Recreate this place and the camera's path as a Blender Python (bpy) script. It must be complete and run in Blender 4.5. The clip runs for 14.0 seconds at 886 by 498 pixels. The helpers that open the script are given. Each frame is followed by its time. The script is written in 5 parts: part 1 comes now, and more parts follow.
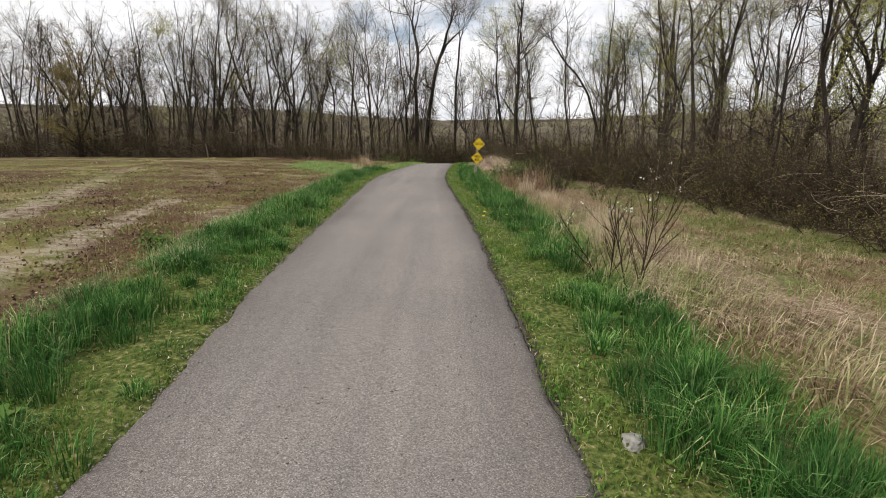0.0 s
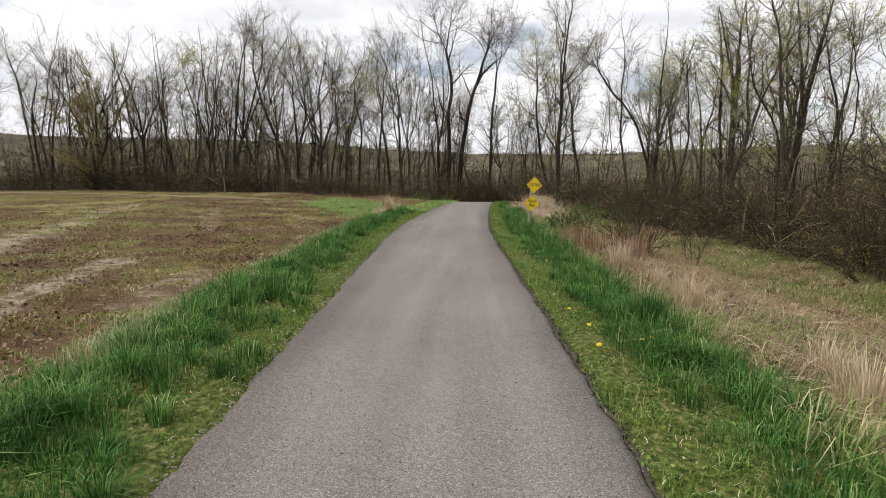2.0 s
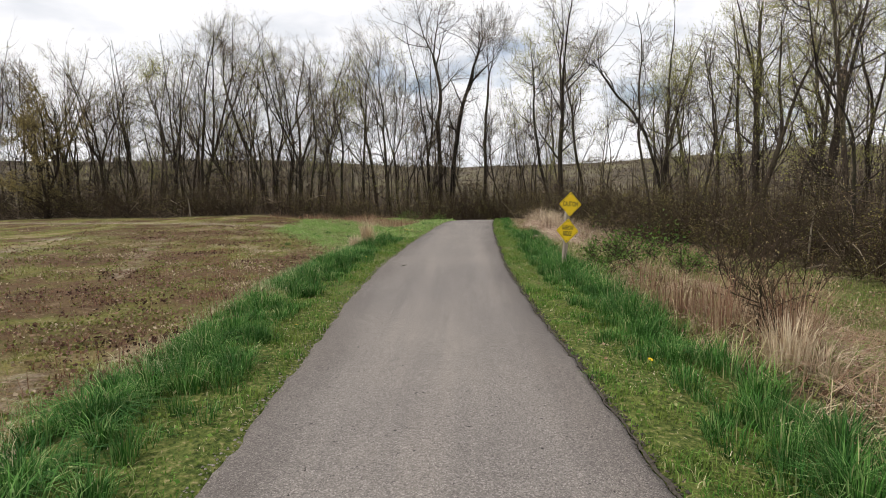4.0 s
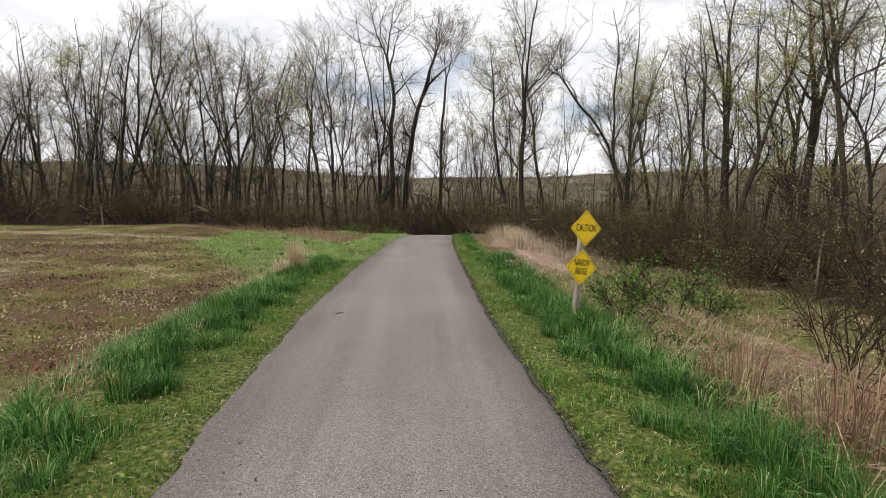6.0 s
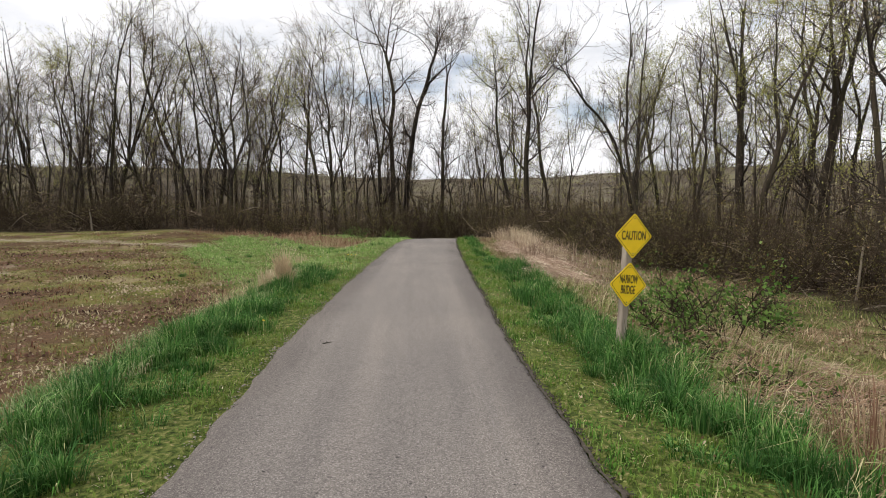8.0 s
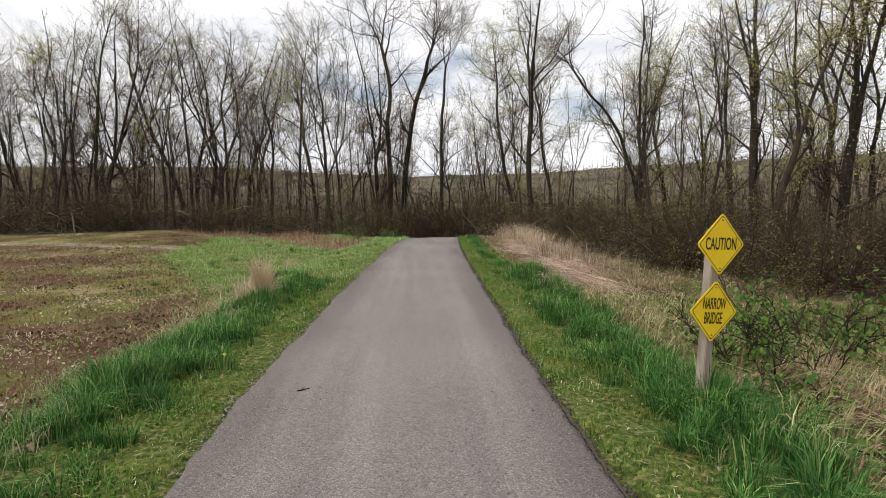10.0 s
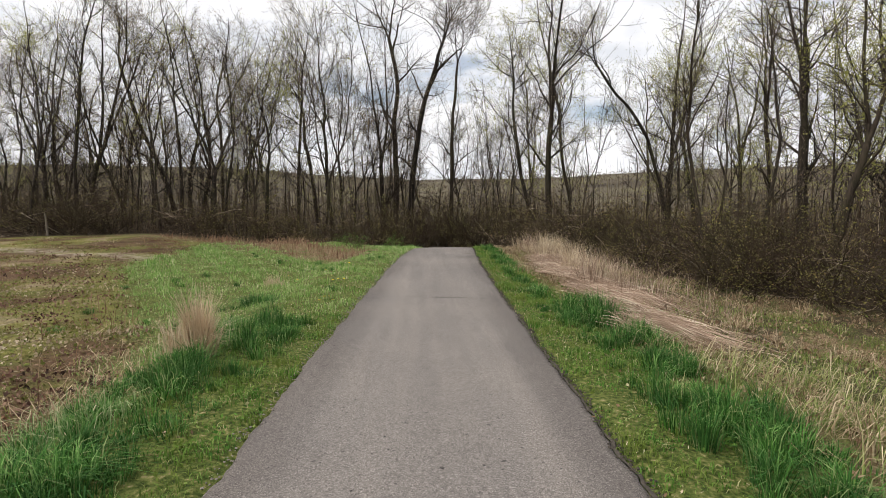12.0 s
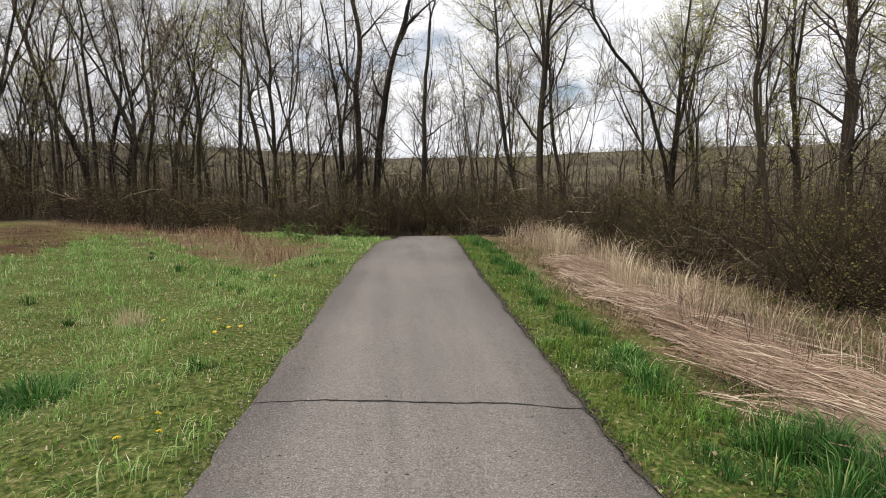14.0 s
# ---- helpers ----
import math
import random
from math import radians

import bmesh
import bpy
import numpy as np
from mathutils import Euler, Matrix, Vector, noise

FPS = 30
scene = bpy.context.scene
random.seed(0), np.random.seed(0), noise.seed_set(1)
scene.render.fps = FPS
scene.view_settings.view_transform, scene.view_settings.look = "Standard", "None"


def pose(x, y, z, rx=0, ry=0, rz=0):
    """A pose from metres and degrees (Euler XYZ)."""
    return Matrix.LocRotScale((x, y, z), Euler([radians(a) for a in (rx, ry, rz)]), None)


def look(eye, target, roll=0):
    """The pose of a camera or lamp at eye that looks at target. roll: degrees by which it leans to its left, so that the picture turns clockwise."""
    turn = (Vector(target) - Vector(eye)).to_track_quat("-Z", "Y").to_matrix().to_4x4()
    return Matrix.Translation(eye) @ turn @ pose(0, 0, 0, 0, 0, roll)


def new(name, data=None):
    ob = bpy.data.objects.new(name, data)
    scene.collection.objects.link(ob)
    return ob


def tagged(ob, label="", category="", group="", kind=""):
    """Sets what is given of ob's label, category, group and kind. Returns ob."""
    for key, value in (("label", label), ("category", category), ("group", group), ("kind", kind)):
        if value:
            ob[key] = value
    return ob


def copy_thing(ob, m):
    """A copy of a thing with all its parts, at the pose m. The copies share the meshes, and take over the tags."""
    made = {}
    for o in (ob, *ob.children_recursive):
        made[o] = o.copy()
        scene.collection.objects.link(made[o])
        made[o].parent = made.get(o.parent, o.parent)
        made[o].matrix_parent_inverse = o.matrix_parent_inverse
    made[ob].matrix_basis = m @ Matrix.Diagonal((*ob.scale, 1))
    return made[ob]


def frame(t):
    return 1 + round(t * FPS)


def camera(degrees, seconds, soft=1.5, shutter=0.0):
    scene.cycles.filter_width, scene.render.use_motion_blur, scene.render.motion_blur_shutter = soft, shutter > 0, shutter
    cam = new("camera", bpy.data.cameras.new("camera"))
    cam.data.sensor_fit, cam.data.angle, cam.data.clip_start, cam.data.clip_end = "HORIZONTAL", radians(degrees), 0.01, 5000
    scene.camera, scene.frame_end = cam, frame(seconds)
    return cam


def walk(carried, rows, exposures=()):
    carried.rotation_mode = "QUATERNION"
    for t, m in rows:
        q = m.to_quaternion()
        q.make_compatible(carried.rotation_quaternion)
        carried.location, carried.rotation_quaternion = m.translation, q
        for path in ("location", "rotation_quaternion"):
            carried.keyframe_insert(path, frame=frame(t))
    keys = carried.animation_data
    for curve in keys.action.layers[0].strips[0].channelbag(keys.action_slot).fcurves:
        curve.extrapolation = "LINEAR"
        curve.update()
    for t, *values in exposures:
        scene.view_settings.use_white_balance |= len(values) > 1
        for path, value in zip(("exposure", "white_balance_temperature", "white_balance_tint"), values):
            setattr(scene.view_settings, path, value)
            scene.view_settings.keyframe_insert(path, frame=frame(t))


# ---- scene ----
cam = camera(78.3, 14.0, soft=0.9)
METRES, EYE, TILT, LEAN, TURN = 24.5, 1.72, -11.3, 0.0, 0.0
ROWS = [
    (0.0, 0.0, 0.0, 0.0, 0.0, 0.0, -0.0),
    (0.5, -0.0049, 0.047, 0.0119, 2.13, 2.19, 0.07),
    (1.0, -0.0072, 0.0935, 0.0218, 2.05, 2.25, 0.38),
    (1.5, -0.0111, 0.1397, 0.0325, 1.15, 2.22, -0.44),
    (2.0, -0.0159, 0.1871, 0.0443, 3.01, 3.37, -1.01),
    (2.5, -0.0158, 0.2334, 0.0532, 2.45, 2.92, 0.08),
    (3.0, -0.0201, 0.2808, 0.0646, 2.63, 2.61, 0.76),
    (3.5, -0.0252, 0.3279, 0.075, 2.83, 3.79, 0.88),
    (6.0, -0.0366, 0.5126, 0.1132, -2.89, 5.86, 0.53),
    (6.5, -0.0364, 0.5266, 0.1153, -3.15, 5.89, 0.55),
    (7.0, -0.0364, 0.5407, 0.1193, -3.01, 5.96, 0.9),
    (7.5, -0.0372, 0.5546, 0.1213, -2.71, 6.0, 0.96),
    (8.0, -0.0378, 0.5685, 0.1245, -2.68, 6.02, 1.09),
    (10.5, -0.0405, 0.6381, 0.1387, -2.83, 5.34, 1.7),
    (11.0, -0.0417, 0.6518, 0.1423, -2.76, 5.05, 1.6),
    (11.5, -0.0453, 0.7021, 0.1508, -1.89, 5.36, 1.17),
    (12.0, -0.0465, 0.7565, 0.1636, -2.41, 6.07, 0.81),
    (12.5, -0.0461, 0.8134, 0.173, -4.25, 6.2, 0.33),
    (13.0, -0.0478, 0.8669, 0.1847, -4.84, 5.45, 0.17),
    (13.5, -0.0482, 0.9224, 0.1951, -5.13, 4.8, 0.48),
    (14.0, -0.0452, 0.9762, 0.2056, -5.71, 3.82, 1.34),
]
walk(cam, [(t, pose(0, 0, EYE, TILT, LEAN, TURN) @ pose(METRES * x, METRES * y, METRES * z, 90 + pitch, roll, yaw)) for t, x, y, z, yaw, pitch, roll in ROWS])

# ---- world and light ----
world = bpy.data.worlds.new("sky")
scene.world = world
world.use_nodes = True


def build_sky():
    nt = world.node_tree
    nt.nodes.clear()
    out = nt.nodes.new("ShaderNodeOutputWorld")
    bg = nt.nodes.new("ShaderNodeBackground")
    sky = nt.nodes.new("ShaderNodeTexSky")
    sky.sky_type, sky.sun_disc = "NISHITA", False
    sky.sun_elevation, sky.sun_rotation = radians(50), radians(-112)
    dim = nt.nodes.new("ShaderNodeMix")
    dim.data_type, dim.blend_type = "RGBA", "MULTIPLY"
    dim.inputs["Factor"].default_value = 1.0
    dim.inputs["B"].default_value = (0.11, 0.11, 0.11, 1)
    nt.links.new(sky.outputs["Color"], dim.inputs["A"])
    co = nt.nodes.new("ShaderNodeTexCoord")
    mp = nt.nodes.new("ShaderNodeMapping")
    mp.inputs["Scale"].default_value = (1.0, 1.0, 2.6)
    mp.inputs["Location"].default_value = (0.35, 0.1, 0.4)
    nt.links.new(co.outputs["Generated"], mp.inputs["Vector"])
    n1 = nt.nodes.new("ShaderNodeTexNoise")
    n1.inputs["Scale"].default_value, n1.inputs["Detail"].default_value = 3.2, 6.0
    n2 = nt.nodes.new("ShaderNodeTexNoise")
    n2.inputs["Scale"].default_value, n2.inputs["Detail"].default_value = 5.5, 5.0
    for n in (n1, n2):
        nt.links.new(mp.outputs["Vector"], n.inputs["Vector"])
    cover = nt.nodes.new("ShaderNodeMapRange")
    cover.inputs["From Min"].default_value, cover.inputs["From Max"].default_value = 0.27, 0.39
    nt.links.new(n1.outputs["Fac"], cover.inputs["Value"])
    ramp = nt.nodes.new("ShaderNodeValToRGB")
    ramp.color_ramp.elements[0].position, ramp.color_ramp.elements[0].color = 0.34, (0.84, 0.86, 0.91, 1)
    ramp.color_ramp.elements[1].position, ramp.color_ramp.elements[1].color = 0.56, (1.1, 1.09, 1.11, 1)
    nt.links.new(n2.outputs["Fac"], ramp.inputs["Fac"])
    mix = nt.nodes.new("ShaderNodeMix")
    mix.data_type = "RGBA"
    nt.links.new(cover.outputs["Result"], mix.inputs["Factor"])
    nt.links.new(dim.outputs["Result"], mix.inputs["A"])
    nt.links.new(ramp.outputs["Color"], mix.inputs["B"])
    nt.links.new(mix.outputs["Result"], bg.inputs["Color"])
    bg.inputs["Strength"].default_value = 1.0
    nt.links.new(bg.outputs["Background"], out.inputs["Surface"])


build_sky()
sun = new("sun", bpy.data.lights.new("sun", "SUN"))
sun.data.energy, sun.data.angle, sun.data.color = 3.0, radians(14), (0.99, 0.95, 0.85)
sun.matrix_world = look((-36, -6, 44), (0, 8, 0))


# ---- materials ----
def material(name, rough=0.8, spec=0.3):
    m = bpy.data.materials.new(name)
    m.use_nodes = True
    b = m.node_tree.nodes["Principled BSDF"]
    b.inputs["Roughness"].default_value = rough
    b.inputs["Specular IOR Level"].default_value = spec
    return m, m.node_tree, b


def noise_node(nt, scale, detail=4.0, rough=0.55, stretch=None):
    geo = nt.nodes.new("ShaderNodeNewGeometry")
    n = nt.nodes.new("ShaderNodeTexNoise")
    n.inputs["Scale"].default_value, n.inputs["Detail"].default_value = scale, detail
    n.inputs["Roughness"].default_value = rough
    if stretch:
        mp = nt.nodes.new("ShaderNodeMapping")
        mp.inputs["Scale"].default_value = stretch
        nt.links.new(geo.outputs["Position"], mp.inputs["Vector"])
        nt.links.new(mp.outputs["Vector"], n.inputs["Vector"])
    else:
        nt.links.new(geo.outputs["Position"], n.inputs["Vector"])
    return n


def ramp_node(nt, source, stops):
    r = nt.nodes.new("ShaderNodeValToRGB")
    el = r.color_ramp.elements
    while len(el) < len(stops):
        el.new(0.5)
    for e, (p, c) in zip(el, stops):
        e.position, e.color = p, (*c, 1)
    nt.links.new(source, r.inputs["Fac"])
    return r.outputs["Color"]


def mixed(nt, fac, a, b, blend="MIX"):
    m = nt.nodes.new("ShaderNodeMix")
    m.data_type, m.blend_type = "RGBA", blend
    for key, v in (("Factor", fac), ("A", a), ("B", b)):
        if isinstance(v, (int, float)):
            m.inputs[key].default_value = v
        elif isinstance(v, tuple):
            m.inputs[key].default_value = (*v, 1)
        else:
            nt.links.new(v, m.inputs[key])
    return m.outputs["Result"]


def map_range(nt, v, a, b, c=0.0, d=1.0):
    r = nt.nodes.new("ShaderNodeMapRange")
    for key, val in (("From Min", a), ("From Max", b), ("To Min", c), ("To Max", d)):
        r.inputs[key].default_value = val
    nt.links.new(v, r.inputs["Value"])
    return r.outputs["Result"]


def bump(nt, b, height, strength, dist):
    n = nt.nodes.new("ShaderNodeBump")
    n.inputs["Strength"].default_value, n.inputs["Distance"].default_value = strength, dist
    nt.links.new(height, n.inputs["Height"])
    nt.links.new(n.outputs["Normal"], b.inputs["Normal"])


def island_random(nt):
    return nt.nodes.new("ShaderNodeNewGeometry").outputs["Random Per Island"]


def blade_material(name, stops, patch=None, rough=0.75, trans=0.25, patch_scale=1.2):
    """Leaf or blade: colour by blade, with a second, broader variation over the ground."""
    m, nt, b = material(name, rough, 0.15)
    col = ramp_node(nt, island_random(nt), stops)
    if patch:
        n = noise_node(nt, patch_scale, 3)
        col = mixed(nt, map_range(nt, n.outputs["Fac"], 0.42, 0.6), col, mixed(nt, 0.72, col, patch))
    nt.links.new(col, b.inputs["Base Color"])
    if trans:
        tr = nt.nodes.new("ShaderNodeBsdfTranslucent")
        nt.links.new(col, tr.inputs["Color"])
        ms = nt.nodes.new("ShaderNodeMixShader")
        ms.inputs["Fac"].default_value = trans
        nt.links.new(b.outputs["BSDF"], ms.inputs[1])
        nt.links.new(tr.outputs["BSDF"], ms.inputs[2])
        nt.links.new(ms.outputs["Shader"], nt.nodes["Material Output"].inputs["Surface"])
    return m


def mottled_material(name, stops, scale=0.8, spread=0.3, trans=0.12):
    """Weeds that change kind from patch to patch: the patch picks the colour, the single leaf strays from it."""
    m, nt, b = material(name, 0.8, 0.12)
    n = noise_node(nt, scale, 5, 0.62)
    fine = map_range(nt, island_random(nt), 0, 1, -spread, spread)
    add = nt.nodes.new("ShaderNodeMath")
    nt.links.new(map_range(nt, n.outputs["Fac"], 0.36, 0.64), add.inputs[0])
    nt.links.new(fine, add.inputs[1])
    col = ramp_node(nt, add.outputs["Value"], stops)
    nt.links.new(col, b.inputs["Base Color"])
    tr = nt.nodes.new("ShaderNodeBsdfTranslucent")
    nt.links.new(col, tr.inputs["Color"])
    ms = nt.nodes.new("ShaderNodeMixShader")
    ms.inputs["Fac"].default_value = trans
    nt.links.new(b.outputs["BSDF"], ms.inputs[1])
    nt.links.new(tr.outputs["BSDF"], ms.inputs[2])
    nt.links.new(ms.outputs["Shader"], nt.nodes["Material Output"].inputs["Surface"])
    return m


def asphalt_material():
    m, nt, b = material("asphalt", 0.88, 0.25)
    chips = nt.nodes.new("ShaderNodeTexVoronoi")
    chips.inputs["Scale"].default_value = 190
    geo = nt.nodes.new("ShaderNodeNewGeometry")
    nt.links.new(geo.outputs["Position"], chips.inputs["Vector"])
    sep = nt.nodes.new("ShaderNodeSeparateColor")
    nt.links.new(chips.outputs["Color"], sep.inputs["Color"])
    stone = ramp_node(nt, sep.outputs["Red"], [(0.0, (0.09, 0.079, 0.073)), (0.35, (0.165, 0.148, 0.137)), (0.8, (0.225, 0.204, 0.19)), (1.0, (0.37, 0.34, 0.32))])
    fine = noise_node(nt, 60, 3)
    col = mixed(nt, 0.5, stone, ramp_node(nt, fine.outputs["Fac"], [(0.3, (0.6, 0.6, 0.6)), (0.7, (1.3, 1.3, 1.3))]), "MULTIPLY")
    # wheel lines along the way and broad worn patches
    line = noise_node(nt, 1.0, 4, 0.6, (3.0, 0.12, 1.0))
    col = mixed(nt, 0.34, col, ramp_node(nt, line.outputs["Fac"], [(0.34, (0.66, 0.65, 0.66)), (0.5, (0.96, 0.95, 0.94)), (0.66, (1.3, 1.27, 1.22))]), "MULTIPLY")
    worn = noise_node(nt, 0.45, 5)
    col = mixed(nt, 0.6, col, ramp_node(nt, worn.outputs["Fac"], [(0.35, (0.82, 0.81, 0.82)), (0.65, (1.12, 1.1, 1.07))]), "MULTIPLY")
    att = nt.nodes.new("ShaderNodeAttribute")
    att.attribute_name = "worn"
    col = mixed(nt, att.outputs["Fac"], col, mixed(nt, 0.9, col, (0.68, 0.66, 0.66), "MULTIPLY"))
    pit = noise_node(nt, 26, 2)
    col = mixed(nt, map_range(nt, pit.outputs["Fac"], 0.69, 0.73), col, (0.03, 0.027, 0.025))
    nt.links.new(col, b.inputs["Base Color"])
    bump(nt, b, chips.outputs["Distance"], 0.5, 0.006)
    return m


def ground_material():
    """Earth, thatch, field and leaf litter, laid out by the sheet's own cover layers. On the bank the litter colour
    also paints shade between dead stems.
    """
    m, nt, b = material("earth", 0.95, 0.1)

    def layer(name):
        a = nt.nodes.new("ShaderNodeAttribute")
        a.attribute_name = name
        return a.outputs["Fac"]
    small, mid, big = noise_node(nt, 22, 5), noise_node(nt, 2.4, 6, 0.65), noise_node(nt, 0.45, 5)
    lawn = ramp_node(nt, small.outputs["Fac"], [(0.3, (0.025, 0.036, 0.01)), (0.46, (0.07, 0.095, 0.022)), (0.6, (0.14, 0.15, 0.045)), (0.74, (0.32, 0.26, 0.14))])
    field = ramp_node(nt, mid.outputs["Fac"], [(0.3, (0.035, 0.022, 0.013)), (0.42, (0.085, 0.054, 0.031)), (0.5, (0.1, 0.09, 0.032)), (0.58, (0.14, 0.105, 0.055)), (0.66, (0.27, 0.21, 0.135)), (0.8, (0.44, 0.37, 0.27))])
    kinds = noise_node(nt, 0.32, 5, 0.6, (1.0, 0.7, 1.0))
    field = mixed(nt, 0.68, field, ramp_node(nt, kinds.outputs["Fac"], [(0.34, (0.055, 0.026, 0.019)), (0.43, (0.095, 0.05, 0.034)), (0.48, (0.115, 0.076, 0.042)), (0.52, (0.115, 0.122, 0.032)), (0.58, (0.185, 0.18, 0.05)), (0.64, (0.32, 0.255, 0.165)), (0.7, (0.1, 0.055, 0.038))]))
    field = mixed(nt, 0.7, field, ramp_node(nt, small.outputs["Fac"], [(0.3, (0.55, 0.55, 0.55)), (0.7, (1.35, 1.3, 1.25))]), "MULTIPLY")
    pale = mixed(nt, 0.75, (0.36, 0.31, 0.25), ramp_node(nt, small.outputs["Fac"], [(0.3, (0.4, 0.38, 0.36)), (0.7, (1.35, 1.3, 1.25))]), "MULTIPLY")
    rut = noise_node(nt, 3.0, 5, 0.7)
    add = nt.nodes.new("ShaderNodeMath")
    add.operation = "MULTIPLY"
    nt.links.new(layer("bare"), add.inputs[0])
    nt.links.new(map_range(nt, rut.outputs["Fac"], 0.4, 0.56), add.inputs[1])
    field = mixed(nt, add.outputs["Value"], field, pale)
    ruddy = mixed(nt, 0.8, (0.115, 0.066, 0.042), ramp_node(nt, small.outputs["Fac"], [(0.3, (0.45, 0.45, 0.45)), (0.7, (1.4, 1.35, 1.3))]), "MULTIPLY")
    mul = nt.nodes.new("ShaderNodeMath")
    mul.operation = "MULTIPLY"
    nt.links.new(layer("ruddy"), mul.inputs[0])
    nt.links.new(map_range(nt, noise_node(nt, 1.3, 6, 0.7).outputs["Fac"], 0.4, 0.58), mul.inputs[1])
    field = mixed(nt, mul.outputs["Value"], field, ruddy)
    fleck = noise_node(nt, 7.5, 4, 0.7)
    field = mixed(nt, map_range(nt, fleck.outputs["Fac"], 0.6, 0.68, 0, 0.75), field, (0.34, 0.28, 0.19))
    field = mixed(nt, map_range(nt, noise_node(nt, 1.1, 6, 0.7, (1, 1.6, 1)).outputs["Fac"], 0.56, 0.66, 0, 0.6), field, (0.1, 0.13, 0.03))
    straw = ramp_node(nt, small.outputs["Fac"], [(0.3, (0.04, 0.026, 0.015)), (0.44, (0.125, 0.085, 0.048)), (0.56, (0.23, 0.165, 0.1)), (0.7, (0.45, 0.35, 0.24))])
    straw = mixed(nt, map_range(nt, mid.outputs["Fac"], 0.44, 0.58), straw, mixed(nt, 0.65, straw, (0.1, 0.15, 0.035)))
    straw = mixed(nt, map_range(nt, big.outputs["Fac"], 0.52, 0.66), straw, mixed(nt, 0.5, straw, (0.12, 0.06, 0.035)))
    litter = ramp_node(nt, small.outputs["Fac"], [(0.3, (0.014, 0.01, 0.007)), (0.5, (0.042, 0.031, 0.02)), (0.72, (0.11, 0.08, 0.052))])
    hill = ramp_node(nt, noise_node(nt, 0.06, 5).outputs["Fac"], [(0.35, (0.06, 0.048, 0.037)), (0.5, (0.1, 0.084, 0.06)), (0.65, (0.15, 0.135, 0.08))])
    col = field
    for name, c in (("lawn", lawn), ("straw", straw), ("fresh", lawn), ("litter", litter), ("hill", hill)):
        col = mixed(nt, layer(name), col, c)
    nt.links.new(col, b.inputs["Base Color"])
    bump(nt, b, small.outputs["Fac"], 1.0, 0.05)
    return m


def bark_material(name, dark, light, moss=(0.09, 0.095, 0.04)):
    m, nt, b = material(name, 0.92, 0.15)
    ridge = noise_node(nt, 9, 5, 0.6, (1, 1, 0.18))
    col = ramp_node(nt, ridge.outputs["Fac"], [(0.3, dark), (0.7, light)])
    broad = noise_node(nt, 0.35, 4)
    col = mixed(nt, map_range(nt, broad.outputs["Fac"], 0.5, 0.7, 0, 0.6), col, moss)
    info = nt.nodes.new("ShaderNodeObjectInfo")
    col = mixed(nt, 1.0, col, ramp_node(nt, info.outputs["Random"], [(0.0, (0.7, 0.7, 0.72)), (1.0, (1.3, 1.24, 1.18))]), "MULTIPLY")
    nt.links.new(col, b.inputs["Base Color"])
    bump(nt, b, ridge.outputs["Fac"], 0.7, 0.03)
    return m


def plain_material(name, colour, rough=0.7, metal=0.0, vary=0.25, scale=14.0):
    m, nt, b = material(name, rough, 0.4)
    n = noise_node(nt, scale, 5)
    lo, hi = tuple(c * (1 - vary) for c in colour), tuple(min(1, c * (1 + vary)) for c in colour)
    nt.links.new(ramp_node(nt, n.outputs["Fac"], [(0.3, lo), (0.7, hi)]), b.inputs["Base Color"])
    b.inputs["Metallic"].default_value = metal
    bump(nt, b, n.outputs["Fac"], 0.2, 0.004)
    return m


ASPHALT, EARTH = asphalt_material(), ground_material()
BARK = bark_material("bark", (0.012, 0.0095, 0.0075), (0.055, 0.044, 0.035), (0.045, 0.045, 0.022))
TWIG = bark_material("twig_bark", (0.075, 0.06, 0.05), (0.21, 0.172, 0.142), (0.19, 0.175, 0.095))
BARK_PALE = bark_material("pale_bark", (0.1, 0.085, 0.065), (0.33, 0.29, 0.23), (0.16, 0.15, 0.09))
SHRUB_BARK = bark_material("shrub_bark", (0.018, 0.013, 0.0085), (0.075, 0.054, 0.036), (0.062, 0.056, 0.026))
TALL = blade_material("tall_grass", [(0.0, (0.016, 0.055, 0.009)), (0.35, (0.04, 0.126, 0.02)), (0.65, (0.095, 0.23, 0.042)), (0.9, (0.22, 0.37, 0.115)), (1.0, (0.46, 0.44, 0.22))], (0.026, 0.082, 0.018), trans=0.22, patch_scale=2.2)
LAWN = blade_material("lawn_grass", [(0.0, (0.03, 0.09, 0.012)), (0.35, (0.066, 0.165, 0.024)), (0.7, (0.125, 0.25, 0.042)), (0.93, (0.24, 0.32, 0.09)), (1.0, (0.5, 0.44, 0.26))], (0.15, 0.18, 0.035), trans=0.25, patch_scale=2.6)
BANK = blade_material("bank_grass", [(0.0, (0.08, 0.13, 0.025)), (0.5, (0.16, 0.22, 0.05)), (0.85, (0.26, 0.29, 0.1)), (1.0, (0.5, 0.42, 0.26))], (0.2, 0.2, 0.07), trans=0.25)
STRAW = blade_material("dry_grass", [(0.0, (0.12, 0.08, 0.045)), (0.4, (0.3, 0.215, 0.13)), (0.75, (0.48, 0.37, 0.24)), (1.0, (0.66, 0.55, 0.39))], (0.2, 0.13, 0.08), trans=0.12, patch_scale=2.0)
WEED = mottled_material("field_weeds", [(0.0, (0.07, 0.034, 0.022)), (0.2, (0.17, 0.08, 0.05)), (0.36, (0.24, 0.135, 0.075)), (0.48, (0.13, 0.13, 0.034)), (0.66, (0.2, 0.21, 0.055)), (0.82, (0.34, 0.28, 0.16)), (1.0, (0.52, 0.44, 0.3))], 0.55, 0.26)
